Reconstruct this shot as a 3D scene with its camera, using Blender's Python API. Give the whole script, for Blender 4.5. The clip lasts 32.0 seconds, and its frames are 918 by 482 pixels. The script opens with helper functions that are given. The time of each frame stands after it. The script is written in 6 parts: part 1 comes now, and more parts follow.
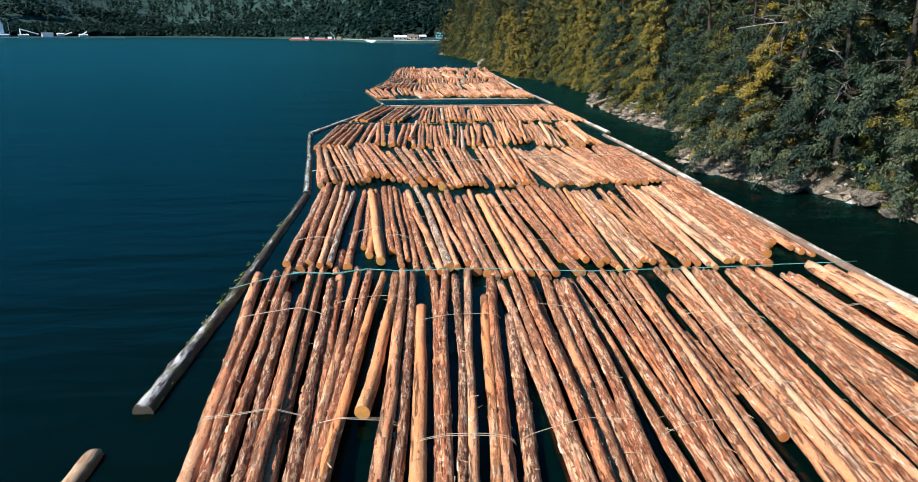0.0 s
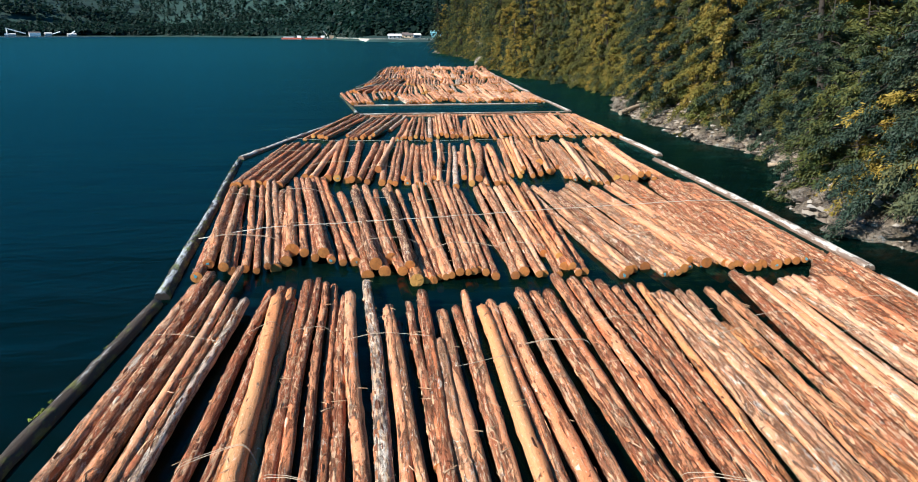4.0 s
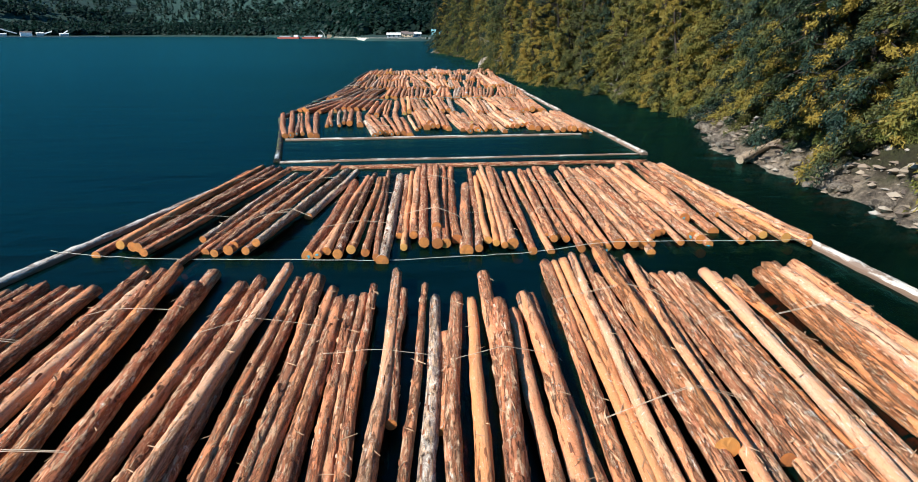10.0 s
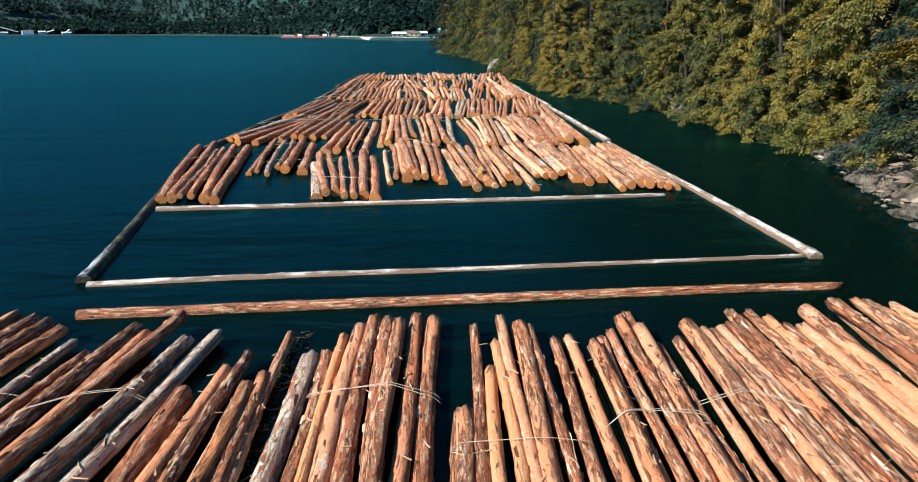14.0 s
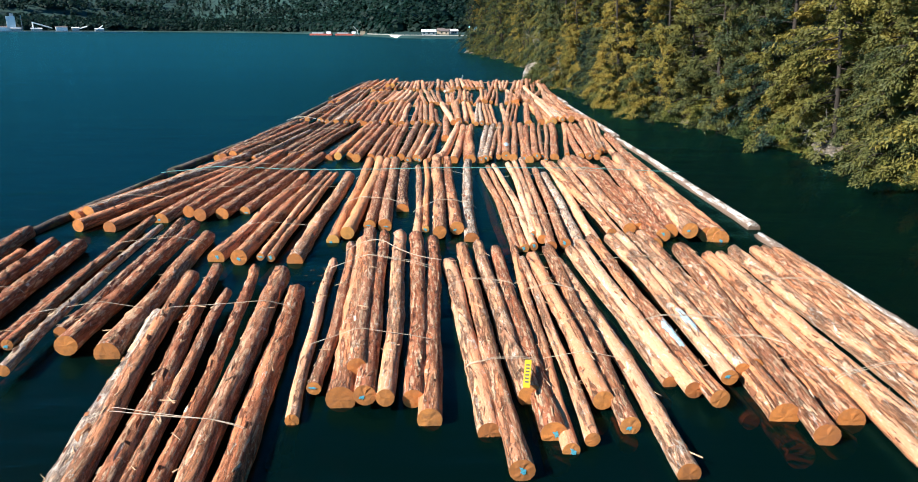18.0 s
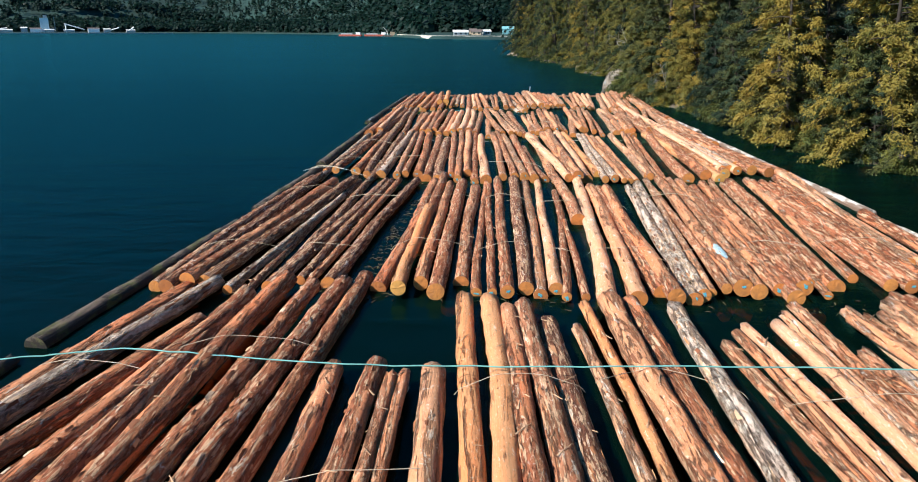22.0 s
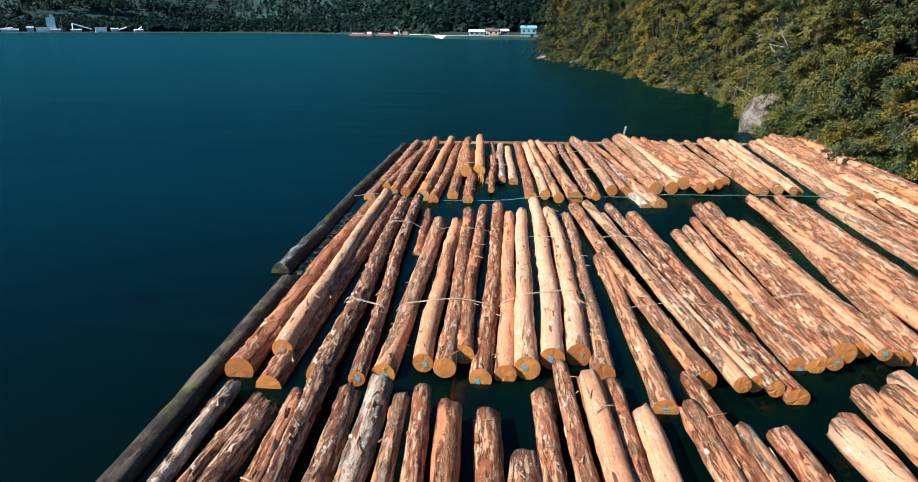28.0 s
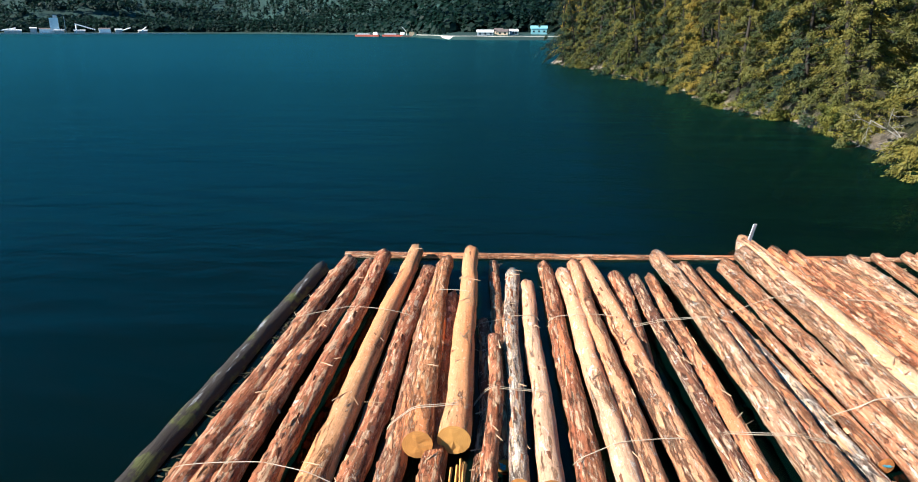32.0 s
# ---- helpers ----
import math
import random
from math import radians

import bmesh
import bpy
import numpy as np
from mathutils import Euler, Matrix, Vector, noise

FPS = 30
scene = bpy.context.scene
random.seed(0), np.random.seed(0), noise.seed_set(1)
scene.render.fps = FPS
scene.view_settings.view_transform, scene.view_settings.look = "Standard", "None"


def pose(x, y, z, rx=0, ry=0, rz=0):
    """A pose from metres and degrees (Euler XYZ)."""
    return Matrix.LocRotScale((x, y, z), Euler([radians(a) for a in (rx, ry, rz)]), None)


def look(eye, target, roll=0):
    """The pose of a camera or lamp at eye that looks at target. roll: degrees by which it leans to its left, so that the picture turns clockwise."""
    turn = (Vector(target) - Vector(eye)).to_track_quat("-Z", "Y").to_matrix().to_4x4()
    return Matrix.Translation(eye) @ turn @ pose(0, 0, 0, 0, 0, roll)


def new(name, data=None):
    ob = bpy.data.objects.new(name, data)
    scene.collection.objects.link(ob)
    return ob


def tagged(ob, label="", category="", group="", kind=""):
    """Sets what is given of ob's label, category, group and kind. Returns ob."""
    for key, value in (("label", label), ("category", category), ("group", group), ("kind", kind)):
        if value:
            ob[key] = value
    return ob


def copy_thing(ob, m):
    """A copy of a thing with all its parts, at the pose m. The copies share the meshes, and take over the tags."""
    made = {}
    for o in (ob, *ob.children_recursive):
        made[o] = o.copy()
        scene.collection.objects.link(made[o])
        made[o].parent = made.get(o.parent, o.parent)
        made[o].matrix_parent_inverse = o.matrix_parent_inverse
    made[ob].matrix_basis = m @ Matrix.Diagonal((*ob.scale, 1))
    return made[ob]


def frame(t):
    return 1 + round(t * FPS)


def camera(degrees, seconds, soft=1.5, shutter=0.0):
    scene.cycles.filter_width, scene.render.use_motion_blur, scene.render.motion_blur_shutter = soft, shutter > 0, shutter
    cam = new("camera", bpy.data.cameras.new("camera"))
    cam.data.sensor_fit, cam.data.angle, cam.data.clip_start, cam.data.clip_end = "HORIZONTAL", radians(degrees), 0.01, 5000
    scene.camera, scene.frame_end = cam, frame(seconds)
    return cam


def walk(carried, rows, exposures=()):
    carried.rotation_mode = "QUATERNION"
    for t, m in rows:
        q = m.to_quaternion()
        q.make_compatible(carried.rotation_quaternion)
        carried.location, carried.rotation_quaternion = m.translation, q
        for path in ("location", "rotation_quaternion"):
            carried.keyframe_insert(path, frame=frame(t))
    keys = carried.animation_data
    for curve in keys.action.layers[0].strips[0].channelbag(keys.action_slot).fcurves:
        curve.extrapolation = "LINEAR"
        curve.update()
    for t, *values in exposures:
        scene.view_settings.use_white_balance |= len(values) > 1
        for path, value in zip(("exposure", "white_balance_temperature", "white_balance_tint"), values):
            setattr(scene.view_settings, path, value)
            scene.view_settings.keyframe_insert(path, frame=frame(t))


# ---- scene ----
cam = camera(68.7, 32.0, 1.0)
METRES, EYE, TILT, LEAN, TURN = 160.0, 8.75, 0.0, 0.0, -3.4
ROWS = [
    (0.0, 0.0, 0.0, 0.0, 0.05, -17.16, -0.15),
    (0.5, 0.0003, 0.0136, -0.0001, -0.01, -17.18, -0.15),
    (1.0, 0.0005, 0.0271, -0.0004, -0.05, -17.18, -0.14),
    (1.5, 0.0007, 0.0407, -0.001, -0.11, -17.18, -0.12),
    (2.0, 0.0008, 0.0546, -0.002, -0.14, -17.18, -0.1),
    (2.5, 0.0011, 0.0689, -0.0031, -0.18, -17.19, -0.1),
    (3.0, 0.0012, 0.0835, -0.0042, -0.23, -17.19, -0.07),
    (3.5, 0.0015, 0.0986, -0.0053, -0.26, -17.19, -0.09),
    (5.5, 0.0025, 0.1586, -0.009, -0.35, -17.24, -0.01),
    (6.0, 0.0029, 0.1741, -0.01, -0.35, -17.23, 0.0),
    (6.5, 0.0033, 0.1896, -0.0108, -0.35, -17.25, 0.02),
    (7.0, 0.0035, 0.2053, -0.0115, -0.34, -17.25, 0.02),
    (7.5, 0.0037, 0.2209, -0.0118, -0.32, -17.26, -0.01),
    (8.0, 0.004, 0.2365, -0.0118, -0.27, -17.26, -0.01),
    (8.5, 0.0041, 0.2521, -0.0115, -0.25, -17.27, -0.02),
    (9.0, 0.0044, 0.2677, -0.0113, -0.14, -17.26, -0.0),
    (9.5, 0.0046, 0.2836, -0.011, -0.1, -17.26, -0.02),
    (10.0, 0.0049, 0.2995, -0.0107, -0.07, -17.24, 0.02),
    (10.5, 0.0053, 0.3153, -0.0106, -0.02, -17.24, -0.0),
    (11.0, 0.0056, 0.3308, -0.0108, 0.06, -17.23, -0.03),
    (11.5, 0.0057, 0.3467, -0.0112, 0.14, -17.23, 0.01),
    (12.0, 0.0059, 0.3625, -0.0117, 0.19, -17.24, -0.04),
    (12.5, 0.0062, 0.3784, -0.0121, 0.28, -17.24, -0.04),
    (13.0, 0.0065, 0.3944, -0.0124, 0.35, -17.25, -0.06),
    (13.5, 0.0067, 0.4104, -0.0126, 0.47, -17.27, -0.08),
    (14.0, 0.007, 0.4267, -0.0129, 0.57, -17.27, -0.08),
    (14.5, 0.0073, 0.4431, -0.0131, 0.94, -17.29, -0.05),
    (16.5, 0.0069, 0.505, -0.013, 2.24, -17.42, -0.32),
    (17.0, 0.007, 0.5206, -0.0132, 2.48, -17.42, -0.33),
    (17.5, 0.0071, 0.5362, -0.0134, 2.79, -17.42, -0.34),
    (18.0, 0.0071, 0.5517, -0.0135, 3.16, -17.42, -0.34),
    (18.5, 0.0069, 0.5672, -0.0139, 3.56, -17.4, -0.35),
    (19.0, 0.0057, 0.5823, -0.014, 3.93, -17.39, -0.34),
    (19.5, 0.0031, 0.5968, -0.0143, 4.28, -17.37, -0.32),
    (20.0, -0.0013, 0.6104, -0.0145, 4.54, -17.37, -0.32),
    (20.5, -0.007, 0.6233, -0.0145, 4.82, -17.37, -0.32),
    (21.0, -0.0137, 0.6368, -0.0143, 5.03, -17.36, -0.24),
    (21.5, -0.0196, 0.6517, -0.014, 5.23, -17.36, -0.24),
    (22.0, -0.025, 0.6678, -0.014, 5.44, -17.39, -0.21),
    (22.5, -0.0294, 0.6842, -0.0139, 5.58, -17.43, -0.19),
    (23.0, -0.0329, 0.701, -0.014, 5.7, -17.45, -0.2),
    (23.5, -0.0359, 0.7178, -0.0147, 5.85, -17.44, -0.22),
    (24.0, -0.0387, 0.7345, -0.0153, 5.94, -17.45, -0.25),
    (24.5, -0.041, 0.7512, -0.0159, 6.03, -17.45, -0.25),
    (25.0, -0.0433, 0.7678, -0.0166, 6.1, -17.45, -0.26),
    (25.5, -0.0454, 0.7833, -0.0171, 6.17, -17.47, -0.29),
    (27.5, -0.0519, 0.851, -0.0162, 6.51, -17.4, -0.21),
    (28.0, -0.0533, 0.8677, -0.0156, 6.59, -17.41, -0.2),
    (28.5, -0.0547, 0.8846, -0.0151, 6.67, -17.43, -0.21),
    (29.0, -0.0559, 0.9013, -0.015, 6.76, -17.42, -0.17),
    (29.5, -0.0571, 0.9178, -0.0146, 6.86, -17.42, -0.17),
    (30.0, -0.0584, 0.934, -0.0144, 6.92, -17.43, -0.2),
    (30.5, -0.0591, 0.9497, -0.0145, 7.03, -17.41, -0.16),
    (31.0, -0.0598, 0.9645, -0.0143, 7.12, -17.44, -0.18),
    (31.5, -0.0604, 0.9783, -0.0142, 7.23, -17.41, -0.15),
    (32.0, -0.0608, 0.9912, -0.0141, 7.33, -17.41, -0.13),
]
EXPOSURE = 0.85
GLOW = [(0.0, 0.0), (3.0, 0.0), (6.0, -0.08), (8.0, -0.11), (11.0, -0.04), (14.5, 0.04), (16.4, 0.48), (17.2, 0.46), (18.2, 0.16), (19.2, -0.06), (21.0, -0.06), (23.0, -0.05), (28.0, -0.04), (30.0, 0.12), (32.0, 0.30)]
walk(cam, [(t, pose(0, 0, EYE, TILT, LEAN, TURN) @ pose(METRES * x, METRES * y, METRES * z, 90 + pitch, roll, yaw)) for t, x, y, z, yaw, pitch, roll in ROWS],
     [(t, EXPOSURE + more) for t, more in GLOW])


# ---- world and sun ----
SUN_DIR = Vector((-0.70, -0.36, 0.60)).normalized()
world = bpy.data.worlds.new("world")
scene.world = world
world.use_nodes = True
wn = world.node_tree.nodes
sky = wn.new("ShaderNodeTexSky")
sky.sky_type, sky.sun_disc = "NISHITA", False
sky.sun_elevation = math.asin(SUN_DIR.z)
sky.sun_rotation = math.atan2(SUN_DIR.x, SUN_DIR.y)
sky.altitude, sky.air_density, sky.dust_density, sky.ozone_density = 2500.0, 1.0, 0.0, 9.0
teal = wn.new("ShaderNodeMix")
teal.data_type, teal.blend_type = "RGBA", "MULTIPLY"
teal.inputs[0].default_value = 1.0
teal.inputs[7].default_value = (0.35, 1.06, 1.06, 1.0)
world.node_tree.links.new(sky.outputs[0], teal.inputs[6])
world.node_tree.links.new(teal.outputs[2], wn["Background"].inputs[0])
wn["Background"].inputs[1].default_value = 0.10
sun = new("sun", bpy.data.lights.new("sun", "SUN"))
sun.data.energy, sun.data.angle, sun.data.color = 5.0, radians(0.55), (1.0, 0.955, 0.885)
sun.matrix_world = look(SUN_DIR * 100, (0, 0, 0))


# ---- material helpers ----
class Mat:
    """A node material with short calls for the usual nodes."""

    def __init__(self, name):
        self.mat = bpy.data.materials.new(name)
        self.mat.use_nodes = True
        self.tree = self.mat.node_tree
        self.bsdf = self.tree.nodes["Principled BSDF"]
        self.out = self.tree.nodes["Material Output"]

    def node(self, kind, **inputs):
        n = self.tree.nodes.new(kind)
        for key, value in inputs.items():
            self.set(n.inputs[key.replace("_", " ")], value)
        return n

    def set(self, socket, value):
        if isinstance(value, bpy.types.NodeSocket):
            self.tree.links.new(value, socket)
        else:
            socket.default_value = value

    def coords(self, scale=(1, 1, 1), kind="Object", shift=None):
        tc = self.tree.nodes.new("ShaderNodeTexCoord").outputs[kind]
        mp = self.tree.nodes.new("ShaderNodeMapping")
        self.set(mp.inputs["Vector"], tc)
        mp.inputs["Scale"].default_value = scale
        if shift is not None:
            v = self.tree.nodes.new("ShaderNodeVectorMath")
            v.operation = "SCALE"
            v.inputs[0].default_value = (31.0, 17.0, 23.0)
            self.set(v.inputs["Scale"], shift)
            self.set(mp.inputs["Location"], v.outputs[0])
        return mp.outputs[0]

    def noise(self, vec, scale, detail=4.0, rough=0.6, distort=0.0):
        n = self.node("ShaderNodeTexNoise", Vector=vec, Scale=scale, Detail=detail, Roughness=rough, Distortion=distort)
        return n.outputs["Fac"]

    def ramp(self, fac, stops, smooth=False):
        n = self.node("ShaderNodeValToRGB", Fac=fac)
        r = n.color_ramp
        if smooth:
            r.interpolation = "EASE"
        while len(r.elements) < len(stops):
            r.elements.new(0.5)
        for e, (pos, col) in zip(r.elements, stops):
            e.position = pos
            e.color = (col, col, col, 1) if isinstance(col, (int, float)) else (*col, 1)
        return n.outputs["Color"]

    def mix(self, fac, a, b, mode="MIX"):
        n = self.tree.nodes.new("ShaderNodeMix")
        n.data_type, n.blend_type = "RGBA", mode
        self.set(n.inputs[0], fac)
        for i, v in ((6, a), (7, b)):
            if isinstance(v, tuple):
                v = (*v, 1) if len(v) == 3 else v
            self.set(n.inputs[i], v)
        return n.outputs[2]

    def math(self, op, a, b=0.0):
        n = self.tree.nodes.new("ShaderNodeMath")
        n.operation = op
        self.set(n.inputs[0], a)
        self.set(n.inputs[1], b)
        return n.outputs[0]

    def random(self):
        return self.tree.nodes.new("ShaderNodeObjectInfo").outputs["Random"]

    def island(self):
        return self.tree.nodes.new("ShaderNodeNewGeometry").outputs["Random Per Island"]

    def bump(self, height, strength, distance):
        n = self.node("ShaderNodeBump", Height=height, Strength=strength, Distance=distance)
        self.set(self.bsdf.inputs["Normal"], n.outputs[0])

    def put(self, color, rough=0.8, spec=0.3, metal=0.0):
        self.set(self.bsdf.inputs["Base Color"], color if not isinstance(color, tuple) else (*color, 1))
        self.set(self.bsdf.inputs["Roughness"], rough)
        self.set(self.bsdf.inputs["Specular IOR Level"], spec)
        self.set(self.bsdf.inputs["Metallic"], metal)
        return self.mat


def bark_material(name, bark, deep, wood, bare, pale):
    """Partly stripped softwood, grain along local y. bare: how much of the bark is gone; pale: share of pale scuffs."""
    m = Mat(name)
    rnd = m.random()
    other = m.math("FRACT", m.math("MULTIPLY", rnd, 7.31))
    third = m.math("FRACT", m.math("MULTIPLY", rnd, 23.7))
    long = m.coords((1, 0.09, 1), shift=rnd)
    rough = m.coords((1, 0.30, 1), shift=rnd)
    # bare wood under the bark: streaked, with patches of red inner bark
    wood = m.mix(other, wood, tuple(v * k for v, k in zip(wood, (0.88, 0.70, 0.56))))
    streak = m.ramp(m.noise(m.coords((1, 0.025, 1), shift=rnd), 26.0, 4, 0.65), [(0.34, 0.48), (0.50, 1.0)])
    wood = m.mix(0.65, wood, streak, "MULTIPLY")
    inner = m.ramp(m.noise(long, 2.2, 5, 0.7, 0.5), [(0.42, 0.0), (0.58, 0.90 - 0.25 * bare)])
    wood = m.mix(inner, wood, tuple(0.5 * (p + q) * k for p, q, k in zip(bark, deep, (1.45, 1.25, 1.05))))
    knot = m.ramp(m.noise(m.coords((1, 0.55, 1), shift=other), 8.0, 3, 0.6), [(0.27, 1.0), (0.33, 0.0)])
    wood = m.mix(knot, wood, tuple(0.45 * c for c in deep))
    # the bark: plates between dark cracks, dull and bright ones
    tone = m.mix(third, bark, tuple(0.55 * c for c in bark))
    plate = m.node("ShaderNodeTexVoronoi", Vector=m.coords((1, 0.14, 1), shift=other), Scale=24.0, Randomness=1.0)
    tint = m.node("ShaderNodeSeparateColor", Color=plate.outputs["Color"])
    skin = m.mix(m.math("MULTIPLY", tint.outputs[0], 0.75), tone, deep)
    skin = m.mix(m.ramp(tint.outputs[1], [(0.72 - 0.2 * pale, 0.0), (0.80 - 0.2 * pale, 0.75)]), skin, (0.74, 0.48, 0.29))
    crack = m.ramp(m.noise(m.coords((1, 0.16, 1), shift=rnd), 15.0, 8, 0.82, 0.8), [(0.38, 0.16), (0.47, 1.0)])
    skin = m.mix(1.0, skin, crack, "MULTIPLY")
    # how far each log is stripped differs from log to log and along it
    field = m.math("ADD", m.noise(long, 3.4, 7, 0.74, 0.7), m.math("MULTIPLY", m.noise(m.coords((1, 0.22, 1), shift=third), 15.0, 6, 0.82), 0.26))
    level = m.math("ADD", 0.745 - 0.205 * bare, m.math("MULTIPLY", m.math("SUBTRACT", other, 0.5), 0.17))
    peel = m.math("MULTIPLY", m.math("SUBTRACT", field, level), 16.0)
    peel.node.use_clamp = True
    col = m.mix(peel, skin, wood)
    # Thin shadow under the lifted bark edge, drawn as a dark colour line
    rim = m.math("SUBTRACT", 1.0, m.math("MULTIPLY", m.math("ABSOLUTE", m.math("SUBTRACT", peel, 0.45)), 2.2))
    rim.node.use_clamp = True
    col = m.mix(m.math("MULTIPLY", rim, 0.6), col, tuple(0.30 * c for c in deep))
    scuff = m.ramp(m.noise(rough, 6.5, 8, 0.84, 0.7), [(0.625 - 0.11 * pale, 0.0), (0.65 - 0.11 * pale, 0.95)])
    col = m.mix(scuff, col, (0.80, 0.70, 0.58))
    chip = m.ramp(m.noise(m.coords((1, 0.3, 1), shift=third), 24.0, 4, 0.75), [(0.60, 0.0), (0.64, 0.65)])
    col = m.mix(chip, col, (0.80, 0.62, 0.44))
    fleck = m.ramp(m.noise(m.coords((1, 0.4, 1), shift=other), 30.0, 4, 0.7), [(0.36, 0.25 + 0.35 * bare), (0.45, 1.0)])
    col = m.mix(0.85 - 0.2 * bare, col, fleck, "MULTIPLY")
    h = m.math("ADD", m.math("MULTIPLY", m.noise(rough, 12.0, 7, 0.8), 0.55), m.math("MULTIPLY", peel, -0.45))
    h = m.math("ADD", h, m.math("MULTIPLY", m.math("SUBTRACT", 1.0, peel), m.math("MULTIPLY", crack, 0.55)))
    m.bump(h, 1.0, 0.085)
    return m.put(col, 0.72, 0.25)


def end_material(name, tones, grime):
    """Sawn log end: rings round local y."""
    m = Mat(name)
    rnd = m.random()
    w = m.tree.nodes.new("ShaderNodeTexWave")
    w.wave_type, w.rings_direction = "RINGS", "Y"
    m.set(w.inputs["Vector"], m.coords())
    for key, value in (("Scale", 11.0), ("Distortion", 2.0), ("Detail", 3.0), ("Detail Scale", 1.5)):
        w.inputs[key].default_value = value
    tone = m.ramp(rnd, [(0.0, tones[0]), (0.5, tones[1]), (1.0, tones[2])])
    col = m.mix(m.math("MULTIPLY", w.outputs["Fac"], 0.32), tone, (0.36, 0.16, 0.06))
    dirt = m.ramp(m.noise(m.coords(shift=rnd), 6.0, 5, 0.7), [(0.42, 0.0), (0.68, grime)])
    col = m.mix(dirt, col, (0.20, 0.095, 0.05))
    m.bump(m.noise(m.coords((1, 1, 1)), 40, 3), 0.4, 0.01)
    return m.put(col, 0.75, 0.25)


def stick_material(name, pale, dark, moss, soak):
    """Old weathered boom stick: bleached along its crest, wet and dark low down."""
    m = Mat(name)
    rnd = m.random()
    long = m.coords((1, 0.1, 1), shift=rnd)
    z = m.tree.nodes.new("ShaderNodeSeparateXYZ")
    m.set(z.inputs[0], m.coords())
    wet = m.math("ADD", m.math("MULTIPLY", z.outputs["Z"], 4.0), m.math("MULTIPLY", m.noise(long, 4.0, 6, 0.75), 1.6))
    fac = m.ramp(m.math("SUBTRACT", wet, soak), [(0.45, 0.0), (0.65, 1.0)])
    grey = m.ramp(m.noise(long, 14.0, 5, 0.7), [(0.3, tuple(0.55 * c for c in pale)), (0.6, pale)])
    patch = m.ramp(m.noise(m.coords((1, 0.30, 1), shift=rnd), 2.6, 6, 0.75), [(0.47, 0.0), (0.56, 0.9)])
    grey = m.mix(patch, grey, dark)
    col = m.mix(fac, dark, grey)
    green = m.ramp(m.noise(m.coords((1, 0.5, 1), shift=rnd), 3.0, 4, 0.7), [(0.52, 0.0), (0.6, moss)])
    col = m.mix(green, col, (0.16, 0.19, 0.03))
    m.bump(m.noise(long, 20.0, 5, 0.7), 0.8, 0.03)
    return m.put(col, 0.75, 0.3)


def plain_material(name, col, rough=0.7, var=0.25, scale=6.0, spec=0.3, metal=0.0, bump=0.0):
    m = Mat(name)
    n = m.noise(m.coords(), scale, 5, 0.65)
    c = m.mix(m.ramp(n, [(0.3, 0.0), (0.7, 1.0)]), tuple(v * (1 - var) for v in col), tuple(min(1, v * (1 + var)) for v in col))
    if bump:
        m.bump(n, bump, 0.05)
    return m.put(c, rough, spec, metal)


def foliage_material(name, stops, trans=0.13):
    """Leaf sprays: colour varies by tree, by branch and by spray."""
    m = Mat(name)
    rnd, isl = m.random(), m.island()
    big = m.noise(m.coords(), 0.45, 3, 0.6)
    f = m.math("ADD", m.math("MULTIPLY", m.math("POWER", rnd, 1.35), 0.62), m.math("ADD", m.math("MULTIPLY", isl, 0.16), m.math("MULTIPLY", m.math("SUBTRACT", big, 0.5), 0.9)))
    col = m.ramp(m.math("ADD", f, 0.08), stops)
    m.put(col, 0.6, 0.25)
    tr = m.node("ShaderNodeBsdfTranslucent", Color=col)
    mx = m.node("ShaderNodeMixShader", Fac=trans)
    m.set(mx.inputs[1], m.bsdf.outputs[0])
    m.set(mx.inputs[2], tr.outputs[0])
    m.set(m.out.inputs["Surface"], mx.outputs[0])
    return m.mat


